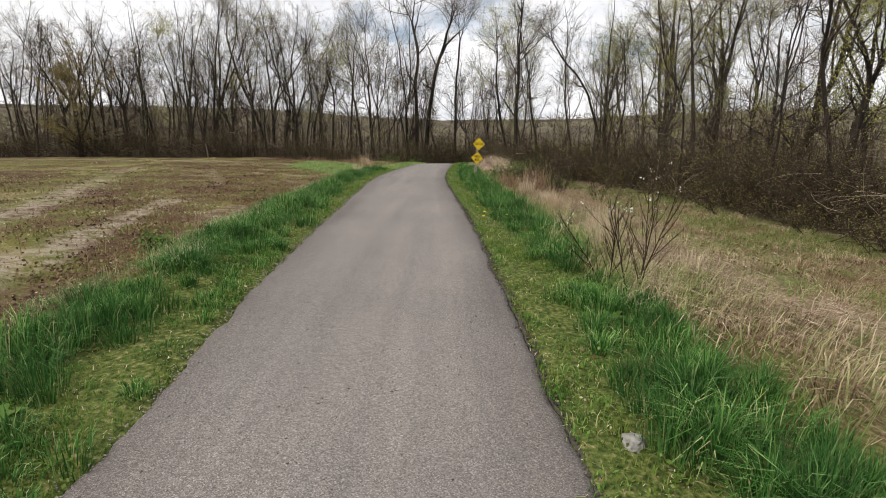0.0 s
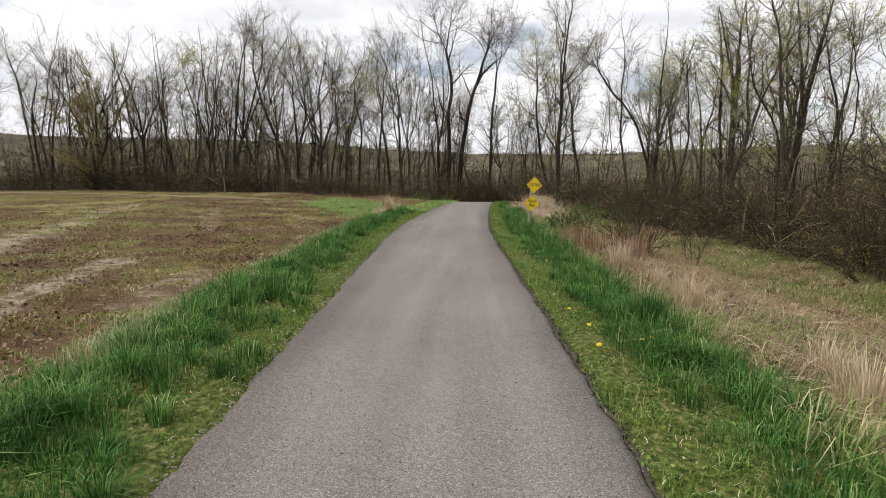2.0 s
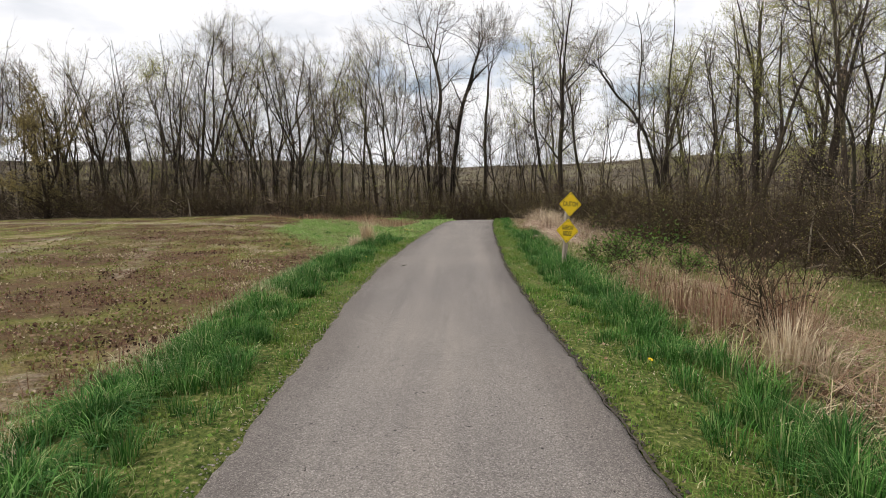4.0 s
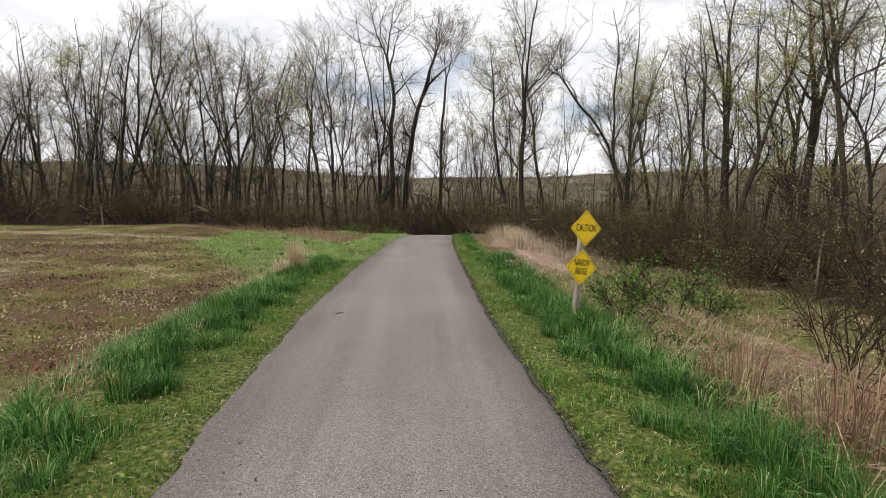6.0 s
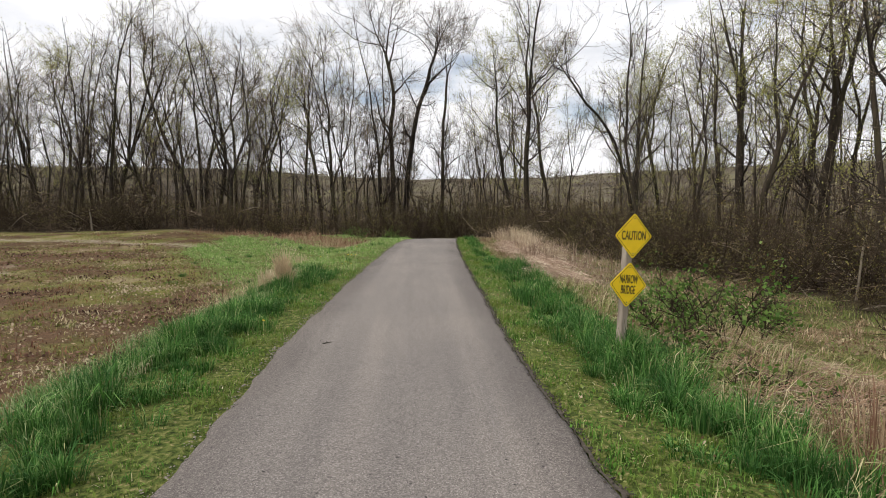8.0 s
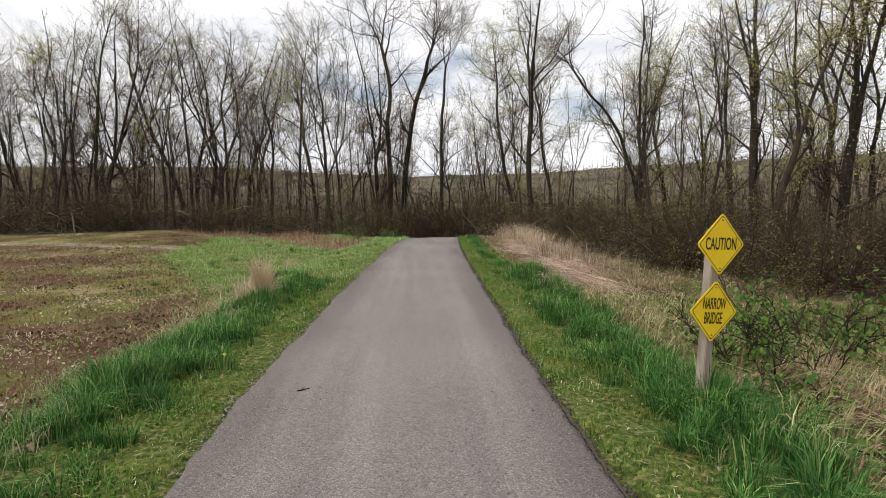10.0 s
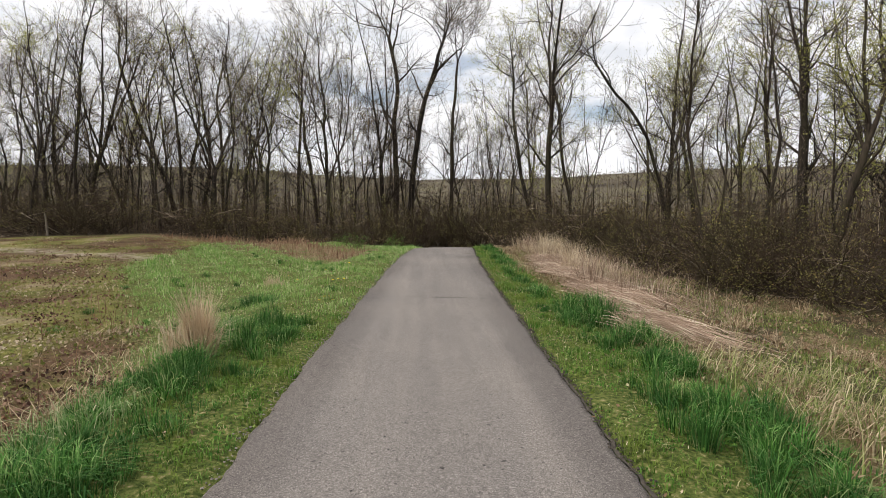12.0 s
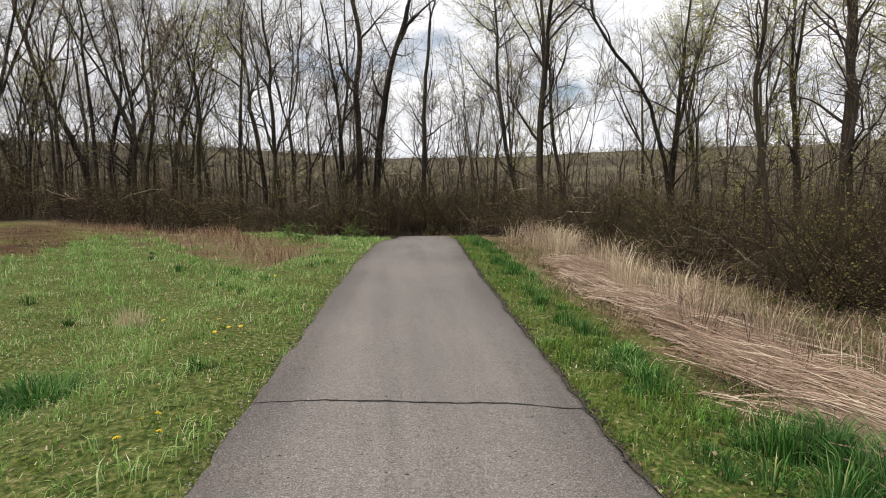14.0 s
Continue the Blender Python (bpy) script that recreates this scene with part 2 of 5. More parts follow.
LEAF = blade_material("young_leaves", [(0.0, (0.28, 0.3, 0.06)), (0.6, (0.45, 0.46, 0.12)), (1.0, (0.56, 0.52, 0.2))], trans=0.5)
BUD = blade_material("brown_buds", [(0.0, (0.26, 0.18, 0.12)), (0.6, (0.38, 0.29, 0.18)), (1.0, (0.45, 0.4, 0.2))], trans=0.45)
GREEN = blade_material("broad_leaves", [(0.0, (0.05, 0.105, 0.02)), (0.6, (0.1, 0.18, 0.035)), (1.0, (0.19, 0.26, 0.08))], trans=0.35)
STALK = blade_material("dead_stalks", [(0.0, (0.13, 0.07, 0.045)), (0.5, (0.24, 0.14, 0.09)), (1.0, (0.38, 0.28, 0.18))], trans=0.08)
DULL_BUD = blade_material("shrub_buds", [(0.0, (0.05, 0.035, 0.02)), (0.7, (0.1, 0.08, 0.035)), (1.0, (0.16, 0.14, 0.06))], trans=0.3)
MAT_WEED = mottled_material("matted_weeds", [(0.0, (0.045, 0.027, 0.02)), (0.22, (0.15, 0.08, 0.06)), (0.4, (0.27, 0.17, 0.12)), (0.53, (0.11, 0.13, 0.03)), (0.68, (0.19, 0.2, 0.055)), (0.8, (0.3, 0.225, 0.145)), (1.0, (0.44, 0.36, 0.26))], 0.5, 0.26)
BANK_LITTER = blade_material("bank_litter", [(0.0, (0.07, 0.04, 0.025)), (0.3, (0.2, 0.13, 0.075)), (0.55, (0.36, 0.27, 0.17)), (0.75, (0.5, 0.41, 0.28)), (0.85, (0.1, 0.16, 0.03)), (1.0, (0.18, 0.23, 0.06))], (0.16, 0.1, 0.06), trans=0.15, patch_scale=0.9)
MEADOW = blade_material("meadow_grass", [(0.0, (0.08, 0.19, 0.035)), (0.3, (0.19, 0.35, 0.08)), (0.65, (0.33, 0.48, 0.15)), (0.85, (0.48, 0.55, 0.26)), (1.0, (0.72, 0.65, 0.46))], (0.17, 0.27, 0.07), trans=0.3, patch_scale=2.4)
WILLOW = blade_material("willow_leaves", [(0.0, (0.13, 0.095, 0.04)), (0.6, (0.23, 0.185, 0.075)), (1.0, (0.34, 0.29, 0.12))], trans=0.4)
THATCH = blade_material("thatch", [(0.0, (0.2, 0.16, 0.085)), (0.5, (0.38, 0.32, 0.19)), (1.0, (0.62, 0.55, 0.4))], trans=0.15)
OLIVE = blade_material("olive_leaves", [(0.0, (0.07, 0.06, 0.02)), (0.5, (0.15, 0.135, 0.045)), (0.85, (0.22, 0.2, 0.07)), (1.0, (0.3, 0.2, 0.09))], trans=0.35)


# ---- plan ----
WAY_Y = (-40, 0, 2.5, 5, 8.5, 12, 17, 20, 24.5, 28, 30, 34, 38, 43, 50, 60)
WAY_X = (-0.3, -0.5, -0.57, -0.65, -0.75, -0.9, -1.12, -1.17, -1.05, -0.93, -0.85, -0.68, -0.42, 0.0, 0.6, 1.4)
RISE_Y = (-40, -6, 0, 2.5, 5, 8, 12, 18, 24, 30, 36, 40, 43, 47, 55, 70)
RISE_Z = (-0.6, -0.2, -0.03, 0.05, 0.26, 0.36, 0.38, 0.41, 0.38, 0.27, 0.18, 0.06, -0.1, -0.55, -1.2, -1.5)
HALF = 1.26
EDGE_Y = (-40, 13, 27, 33, 36, 42, 48, 52)
EDGE_X = (11, 10.9, 10.6, 9.3, 7.8, 6.5, 4.6, 2.6)


def way(y):
    return np.interp(y, WAY_Y, WAY_X)


def rise(y):
    y = np.asarray(y, float)
    return (np.interp(y - 1.2, RISE_Y, RISE_Z) + np.interp(y, RISE_Y, RISE_Z) + np.interp(y + 1.2, RISE_Y, RISE_Z)) / 3


def wave(x, y, scale, seed=0.0):
    """Cheap smooth unevenness between about -1 and 1."""
    a = np.sin(x * scale * 1.3 + y * scale * 0.7 + seed) + np.sin(-x * scale * 0.8 + y * scale * 1.7 + seed * 2.1 + 1.7)
    return (a + np.sin(x * scale * 2.9 + seed * 0.7) * np.sin(y * scale * 3.1 + 0.4 + seed)) / 3


def step(v, a, b):
    t = np.clip((v - a) / (b - a), 0, 1)
    return t * t * (3 - 2 * t)


def land(x, y):
    """Height of the ground."""
    x, y = np.asarray(x, float), np.asarray(y, float)
    s, p = x - way(y), rise(y)
    left, right = np.maximum(-s - HALF, 0), np.maximum(s - HALF, 0)
    far = step(y, 44, 52)
    field = 0.0 + 0.22 * step(left, 5, 16) - 1.2 * far * (1 - step(left, 6, 16))
    zl = p + (field - p) * step(left, 0.8, 3.2) - 0.1 * step(left, 1.2, 2.4) * (1 - step(left, 2.6, 5))
    low = -0.85 - 0.35 * step(right, 9, 22)
    zr = p - 0.04 * step(right, 0, 0.8) + (low - p) * step(right, 0.3, 8.0)
    z = np.where(s < 0, zl, zr)
    out = np.maximum(np.hypot(x, y - 20) - 75, 0)
    z = z + 19 * step(out, 25, 190) * (0.8 + 0.25 * wave(x, y, 0.011, 2.0)) + 40 * step(out, 300, 1500)
    off = step(np.abs(s), HALF + 0.1, HALF + 1.2)
    rough = 1 + 1.6 * step(right, 1.6, 3.0) * (1 - step(right, 40, 60))
    z = z + off * rough * (0.05 * wave(x, y, 1.1) + 0.022 * wave(x, y, 4.3, 1.0))
    return z - 0.07 * (1 - step(np.abs(s), HALF - 0.06, HALF + 0.07)) * (y < 60)


def wood(x, y):
    """1 inside the wood, 0 in the open."""
    edge_l = 48.5 + 1.2 * np.sin(x * 0.35)
    a = step(y, edge_l - 0.8, edge_l + 1.2) * (x < way(y))
    b = step(x - np.interp(y, EDGE_Y, EDGE_X), -0.8, 1.0) * (x >= way(y))
    return np.maximum(a, b)


def lawn_left(y):
    return np.interp(y, (0, 4, 8, 18, 23, 27, 31, 36, 46), (1.4, 1.5, 1.9, 1.6, 1.8, 3.2, 5.5, 8.5, 9.5))


def lawn_right(y):
    return np.interp(y, (0, 10, 18, 26, 34, 44), (1.7, 1.4, 1.45, 1.25, 1.0, 0.9))


def bank_green(x, y):
    """How green the falling bank is: patches, more of them past the sign."""
    return np.clip(0.12 + np.interp(y, (0, 7, 10, 15, 20, 25, 30, 36), (0.0, 0.05, 0.4, 0.4, 0.6, 0.45, 0.15, 0.05)) + 1.1 * wave(x, y, 0.8, 9) + 0.6 * wave(x, y, 2.6, 4), 0, 1)


def strip(x, y, a, b, half):
    """Nearness to a straight strip from a to b, ragged."""
    ax, ay, bx, by = *a, *b
    t = np.clip(((x - ax) * (bx - ax) + (y - ay) * (by - ay)) / ((bx - ax) ** 2 + (by - ay) ** 2), 0, 1)
    d = np.hypot(x - ax - t * (bx - ax), y - ay - t * (by - ay)) + 0.4 * half * wave(x, y, 1.3, 2) + 0.25 * half * wave(x, y, 4.1, 6)
    return 1 - step(d, half * 0.4, half * 1.1)


def bare_zone(x, y):
    """Pale bare soil: ruts along the field and a worn strip at its far end."""
    v = strip(x, y, (-5.2, 3.5), (-7.9, 15.5), 0.5)
    for a, b, h in (((-8.6, 9), (-13, 20), 0.55), ((-13, 20), (-18, 33), 0.4), ((-5.3, 12.4), (-5.6, 15.2), 0.45), ((-10, 38), (-34, 45), 0.8), ((-9, 22), (-13, 31), 0.35)):
        v = np.maximum(v, strip(x, y, a, b, h))
    return v


def ruddy_zone(x, y):
    return np.maximum(strip(x, y, (-4.8, 10), (-6.2, 24), 0.9), strip(x, y, (-8.5, 22), (-15, 37), 2.6)) * 0.85


def brush_zone(x, y):
    """Dry brush at the wood's foot by the path."""
    return np.maximum(strip(x, y, (-4.2, 39.5), (-10, 47), 2.4), strip(x, y, (-10, 47), (-16, 48.5), 1.0)) * (x < way(y) - 1.6)


# ---- meshes ----
def fast_mesh(name, verts, faces, mat=None, smooth=False):
    """A mesh from arrays: verts (n, 3) and a list of index arrays, each (m, corners)."""
    me = bpy.data.meshes.new(name)
    verts = np.asarray(verts, np.float32)
    faces = [np.asarray(f, np.int32) for f in faces if len(f)]
    me.vertices.add(len(verts))
    me.vertices.foreach_set("co", verts.ravel())
    loops = np.concatenate([f.ravel() for f in faces])
    sizes = np.concatenate([np.full(len(f), f.shape[1], np.int32) for f in faces])
    me.loops.add(len(loops))
    me.loops.foreach_set("vertex_index", loops)
    me.polygons.add(len(sizes))
    me.polygons.foreach_set("loop_start", np.concatenate([[0], np.cumsum(sizes)[:-1]]).astype(np.int32))
    me.polygons.foreach_set("use_smooth", np.full(len(sizes), smooth))
    me.update(calc_edges=True)
    if mat:
        me.materials.append(mat)
    return me


def part(name, bm, mat, parent=None, label="", smooth=False):
    """Links a bmesh as one mesh object under a thing."""
    me = bpy.data.meshes.new(name)
    bm.normal_update()
    bm.to_mesh(me)
    bm.free()
    me.materials.append(mat)
    if smooth:
        me.polygons.foreach_set("use_smooth", np.full(len(me.polygons), True))
    ob = new(name, me)
    ob.parent = parent
    return tagged(ob, label)


def child(name, me, parent, label=""):
    ob = new(name, me)
    ob.parent = parent
    return tagged(ob, label)


def grid_faces(nx, ny):
    i = np.arange(ny - 1)[:, None] * nx + np.arange(nx - 1)[None, :]
    return np.stack([i, i + 1, i + nx + 1, i + nx], -1).reshape(-1, 4)


def set_layer(me, name, values):
    a = me.attributes.new(name, "FLOAT", "POINT")
    a.data.foreach_set("value", np.asarray(values, np.float32))


# ---- ground and path ----
def spread(near, span, step_in, far):
    """Grid lines, close together inside near..span and wider and wider out to far."""
    inner = np.arange(near, span + 1e-6, step_in)
    out, d = [], step_in
    v = 0.0
    while v < far:
        d *= 1.16
        v += d
        out.append(v)
    out = np.array(out)
    return np.concatenate([near - out[::-1], inner, span + out])


def build_ground():
    xs, ys = spread(-9, 8, 0.16, 1800), spread(-3, 48, 0.22, 1800)
    X, Y = np.meshgrid(xs, ys)
    X, Y = X.ravel(), Y.ravel()
    me = fast_mesh("ground", np.stack([X, Y, land(X, Y)], 1), [grid_faces(len(xs), len(ys))], EARTH, True)
    s = X - way(Y)
    left, right = -s - HALF, s - HALF
    rag = 0.35 * wave(X, Y, 1.9) + 0.2 * wave(X, Y, 5.1, 3.0)
    lawn = np.where(s < 0, 1 - step(left + rag, lawn_left(Y) - 0.4, lawn_left(Y) + 0.4), 1 - step(right + rag, lawn_right(Y) - 0.3, lawn_right(Y) + 0.4))
    set_layer(me, "lawn", lawn * (1 - step(Y, 48, 52)))
    set_layer(me, "fresh", 0.75 * bank_green(X, Y) * step(right + rag, lawn_right(Y) + 0.3, lawn_right(Y) + 1.4) * (s > 0) * (Y < 50))
    set_layer(me, "straw", step(right + rag, lawn_right(Y), lawn_right(Y) + 0.8) * (s > 0) + brush_zone(X, Y) + 0.1 * (s < 0) * step(Y, 26, 29) * (left > 0.6) * lawn)
    set_layer(me, "bare", 0.8 * bare_zone(X, Y))
    set_layer(me, "ruddy", ruddy_zone(X, Y))
    w = wood(X, Y)
    # bank bands: brown ground, with shade between the dead stems painted in
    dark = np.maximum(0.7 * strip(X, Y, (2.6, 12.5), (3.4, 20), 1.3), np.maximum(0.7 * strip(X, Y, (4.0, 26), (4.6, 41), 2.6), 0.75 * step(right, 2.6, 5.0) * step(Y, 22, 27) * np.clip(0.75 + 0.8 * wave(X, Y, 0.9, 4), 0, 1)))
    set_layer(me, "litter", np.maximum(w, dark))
    set_layer(me, "hill", step(np.hypot(X, Y - 20), 85, 120))
    return tagged(new("ground", me), "field, grass verge and leaf-littered wood floor", "ground", kind="structure")


def left_edge(y):
    return way(y) - HALF - np.interp(y, (-20, 0, 3), (0.05, 0.03, 0)) + 0.03 * wave(y * 0 + 3, y, 2.3) + 0.022 * wave(y * 0, y, 7.7, 2.0) + 0.014 * wave(y * 0, y, 19.0, 4.0)


def right_edge(y):
    return way(y) + HALF + np.interp(y, (-20, 1, 4, 6), (0.1, 0.08, 0.03, 0)) - 0.025 * wave(y * 0 + 9, y, 2.9, 5) - 0.016 * wave(y * 0, y, 8.9, 1.0) - 0.012 * wave(y * 0, y, 23.0, 8.0)


def build_path():
    ys = np.arange(-14, 52, 0.09)
    us = np.array([-1, -0.985, -0.94, -0.8, -0.6, -0.4, -0.2, 0, 0.2, 0.4, 0.6, 0.8, 0.94, 0.985, 1])
    U, Y = np.meshgrid(us, ys)
    X = np.where(U < 0, way(Y) + (way(Y) - left_edge(Y)) * U, way(Y) + (right_edge(Y) - way(Y)) * U)
    Z = rise(Y) + 0.02 * (1 - U * U) + 0.004 * wave(X, Y, 2.2)
    Z = Z - np.where(np.abs(U) > 0.995, 0.09, 0.0) - np.where(np.abs(U) > 0.98, 0.012, 0.0)
    me = fast_mesh("path", np.stack([X.ravel(), Y.ravel(), Z.ravel()], 1), [grid_faces(len(us), len(ys))], ASPHALT, True)
    set_layer(me, "worn", np.clip(step(np.abs(U + 0.12 * wave(X, Y, 0.8)), 0.55, 0.95), 0, 1).ravel())
    return tagged(new("path", me), "grey worn asphalt trail with crumbling edges", "path", kind="structure")


ground = build_ground()
path = build_path()


# ---- blades ----
def blades(x, y, height, width, lean, rng, z=None, turn=None, flop=False):
    """Grass blades of three faces each: base, bend and tip, leaning in random ways."""
    n = len(x)
    a = rng.uniform(0, 2 * np.pi, n) if turn is None else turn
    z = land(x, y) - 0.01 if z is None else z
    side = np.stack([-np.sin(a), np.cos(a), np.zeros(n)], 1) * (width / 2)[:, None]
    out = np.stack([np.cos(a), np.sin(a), np.zeros(n)], 1)
    base = np.stack([x, y, z], 1)
    up = np.array([0, 0, 1.0])
    mid = base + up * (height * 0.55)[:, None] + out * (lean * height * 0.25)[:, None]
    tip = base + up * (height * np.clip(1 - 0.35 * lean, 0.15, 1))[:, None] + out * (lean * height * 0.8)[:, None]
    if flop:
        mid = base + up * (height * rng.uniform(0.12, 0.5, n))[:, None] + out * (lean * height * 0.42)[:, None]
        tip = base + up * (height * rng.uniform(-0.05, 0.3, n))[:, None] + out * (lean * height)[:, None]
    v = np.stack([base - side, base + side, mid - side * 0.8, mid + side * 0.8, tip], 1).reshape(-1, 3)
    i = (np.arange(n) * 5)[:, None]
    return v, [i + np.array([[0, 1, 3, 2]]), i + np.array([[2, 3, 4]])]


def stuff_of_blades(name, label, category, mat, x, y, height, width, lean, rng, z=None, turn=None, parent=None, flop=False):
    v, f = blades(x, y, height, width, lean, rng, z, turn, flop)
    ob = new(name, fast_mesh(name, v, f, mat))
    ob.parent = parent
    return tagged(ob, label, category, kind="stuff") if parent is None else tagged(ob, label)


def scatter(rng, n, y0, y1, u0, u1, side):
    """Points along the way: u is the distance out from the path's edge, side -1 is the field's."""
    y = rng.uniform(y0, y1, n)
    u = rng.uniform(u0, u1, n)
    return way(y) + side * (HALF + u), y, u


def tussocks(rng, cx, cy, count, radius, height, width, lean):
    """Blades in clumps, springing from a crown and falling outwards. All arguments but rng by clump."""
    k = np.repeat(np.arange(len(cx)), count)
    a = rng.uniform(0, 2 * np.pi, len(k))
    r = np.sqrt(rng.random(len(k))) * radius[k]
    x, y = cx[k] + np.cos(a) * r, cy[k] + np.sin(a) * r
    h = height[k] * rng.uniform(0.45, 1.1, len(k))
    return x, y, h, width[k] * rng.uniform(0.7, 1.3, len(k)), lean[k] * (0.35 + r / radius[k]) * rng.uniform(0.5, 1.3, len(k)), a + rng.normal(0, 0.5, len(k))


def build_verges():
    rng = np.random.default_rng(3)
    # short grass by the asphalt
    xs, ys, hs, ws = [], [], [], []
    for side, n, y0, y1, u1 in ((1, 72000, -4, 30, 1.05), (-1, 54000, -4, 27, 0.95), (1, 14000, 29, 46, 1.0), (-1, 90000, 25, 46.5, 9.5)):
        x, y, u = scatter(rng, n, y0, y1, -0.06, u1, side)
        thick = wave(x, y, 2.1, side) * 0.6 + wave(x, y, 7.3, side + 2) * 0.6
        keep = (rng.random(n) < np.clip(0.5 + 0.75 * thick + 0.25 * u, 0.06, 1)) & (u + 0.07 * wave(x, y, 6.0) > 0.0)
        if u1 > 2:
            keep &= (u < lawn_left(y) + 0.6 * wave(x, y, 1.3)) & (brush_zone(x, y) < 0.4)
        k = keep.sum()
        x, y, thick = x[keep], y[keep], thick[keep]
        xs.append(x), ys.append(y)
        hs.append(rng.uniform(0.025, 0.07, k) * np.clip(1.1 + (2.2 if u1 > 2 else 1.3) * thick, 0.4, 3.0) * np.interp(y, (25, 28, 45), (1, 1.3, 1.5)))
        ws.append(rng.uniform(0.005, 0.01, k) * np.interp(y, (26, 45), (1, 2.4)))
    stuff_of_blades("meadow_grass", "pale green mown grass at the field's corner", "grass", MEADOW, xs.pop(), ys.pop(), hs.pop(), ws.pop(), rng.uniform(0.2, 1.4, k), rng)
    x, y, h, w = (np.concatenate(a) for a in (xs, ys, hs, ws))
    stuff_of_blades("lawn_grass", "short yellow-green grass beside the asphalt path", "grass", LAWN, x, y, h, w, rng.uniform(0.2, 1.4, len(x)), rng)
    # dead thatch lying in the short grass
    x, y, u = scatter(rng, 9000, 1.5, 34, 0.0, 1.3, 1)
    x2, y2, u2 = scatter(rng, 52000, 1.5, 46, 0.0, 9.0, -1)
    keep = u2 < lawn_left(y2)
    x, y = np.concatenate([x, x2[keep]]), np.concatenate([y, y2[keep]])
    keep = rng.random(len(x)) < np.clip(0.45 + wave(x, y, 1.7, 2) + 0.6 * wave(x, y, 5.3, 7), 0.05, 1)
    x, y = x[keep], y[keep]
    stuff_of_blades("thatch", "bleached dead blades lying in the short grass", "grass", THATCH, x, y, rng.uniform(0.02, 0.055, len(x)), rng.uniform(0.003, 0.006, len(x)) * np.interp(y, (25, 28, 45), (1, 1.9, 2.6)), rng.uniform(0.6, 1.4, len(x)), rng, flop=True, z=land(x, y) + rng.uniform(0.0, 0.04, len(x)))
    # tall green grass in ragged banks of tussocks
    got = []
    for side, n, y0, y1, u0, u1, top in ((1, 1250, -4, 27.5, 0.5, 1.75, 0.31), (-1, 1150, -4, 26.5, 0.4, 1.75, 0.29), (1, 150, 27, 45, 0.4, 1.0, 0.22), (-1, 70, 27, 46, 0.5, 6.0, 0.17)):
        cx, cy, u = scatter(rng, n, y0, y1, u0, u1, side)
        u -= 0.3 * (side < 0) * (u1 < 3) * np.interp(cy, (8, 14), (1, 0))
        cx = way(cy) + side * (HALF + u)
        body = np.clip(1.2 - np.abs((u - (u0 + u1) / 2 + 0.2 * wave(cx * 0, cy, 0.9, side)) * 2 / (u1 - u0)), 0.25, 1) if u1 < 3 else np.ones(n)
        keep = (rng.random(n) < (0.3 + body) * np.clip(0.75 + 0.7 * wave(cx, cy, 1.5, side) + 0.4 * wave(cx, cy, 3.3, 6), 0.12, 1)) & (brush_zone(cx, cy) < 0.3) & ((side < 0) | (u < np.interp(cy, (4, 5.5, 12, 18), (1.6, 1.28, 1.3, 1.5))))
        cx, cy, body = cx[keep], cy[keep], body[keep]
        k = len(cx)
        count = (rng.uniform(60, 120, k) * np.interp(cy, (0, 1.5), (0.5, 1)) * np.interp(cy, (27, 45), (1, 0.45))).astype(int)
        got.append(tussocks(rng, cx, cy, count, rng.uniform(0.06, 0.17, k), top * rng.uniform(0.6, 1.3, k) * (0.45 + 0.6 * body) * np.clip(1 + 0.5 * wave(cx, cy, 1.1, 4), 0.5, 1.4), rng.uniform(0.0045, 0.0085, k) * np.interp(cy, (27, 45), (1, 1.9)), rng.uniform(0.3, 1.2, k)))
    x, y, h, w, l, a = (np.concatenate(v) for v in zip(*got))
    stuff_of_blades("tall_grass", "tall lush dark-green grass along the trail", "grass", TALL, x, y, h, w, l, rng, turn=a)
    # dry grass on the falling bank
    x, y, u = scatter(rng, 170000, 1.5, 46, 0.8, 9.5, 1)
    u0 = lawn_right(y)
    dens = np.clip(1.1 - np.abs(u - u0 - 0.8) / 2.0, 0.3, 1) * np.clip(0.35 + 1.2 * wave(x, y, 1.4, 5) + 0.9 * wave(x, y, 4.7, 1), 0.03, 1) * (1 - 0.6 * bank_green(x, y) * (u > u0 + 1.2))
    keep = (rng.random(len(x)) < dens) & (u > u0 - 0.25) & (wood(x, y) < 0.5) & ((y < 22) | (rng.random(len(x)) < np.interp(u, (2.5, 4), (0.6, 0.2))))
    x, y, u = x[keep], y[keep], u[keep]
    stuff_of_blades("dry_grass", "bleached dry grass fallen over on the bank", "grass", STRAW, x, y, rng.uniform(0.1, 0.34, len(x)), rng.uniform(0.005, 0.011, len(x)), rng.uniform(0.4, 2.2, len(x)), rng, turn=rng.normal(-0.9, 0.9, len(x)))
    # clumps of it, dead and new, with bare ground between
    for n, mat, name, label, tall, seed in ((900, STRAW, "straw_clumps", "clumped dead grass on the rough bank", 0.3, 3), (520, BANK, "green_clumps", "clumps of new pale-green grass on the bank", 0.2, 11)):
        cx, cy, u = scatter(rng, n, 1.5, 40, 1.7, 10, 1)
        keep = (wood(cx, cy) < 0.5) & (rng.random(n) < np.clip(0.45 + wave(cx, cy, 0.9, seed), 0.08, 1))
        cx, cy = cx[keep], cy[keep]
        k = len(cx)
        x, y, h, w, l, a = tussocks(rng, cx, cy, rng.integers(25, 70, k), rng.uniform(0.08, 0.3, k), tall * rng.uniform(0.5, 1.3, k), rng.uniform(0.005, 0.01, k), rng.uniform(0.6, 2.0, k))
        stuff_of_blades(name, label, "grass", mat, x, y, h, w, l, rng, turn=a)
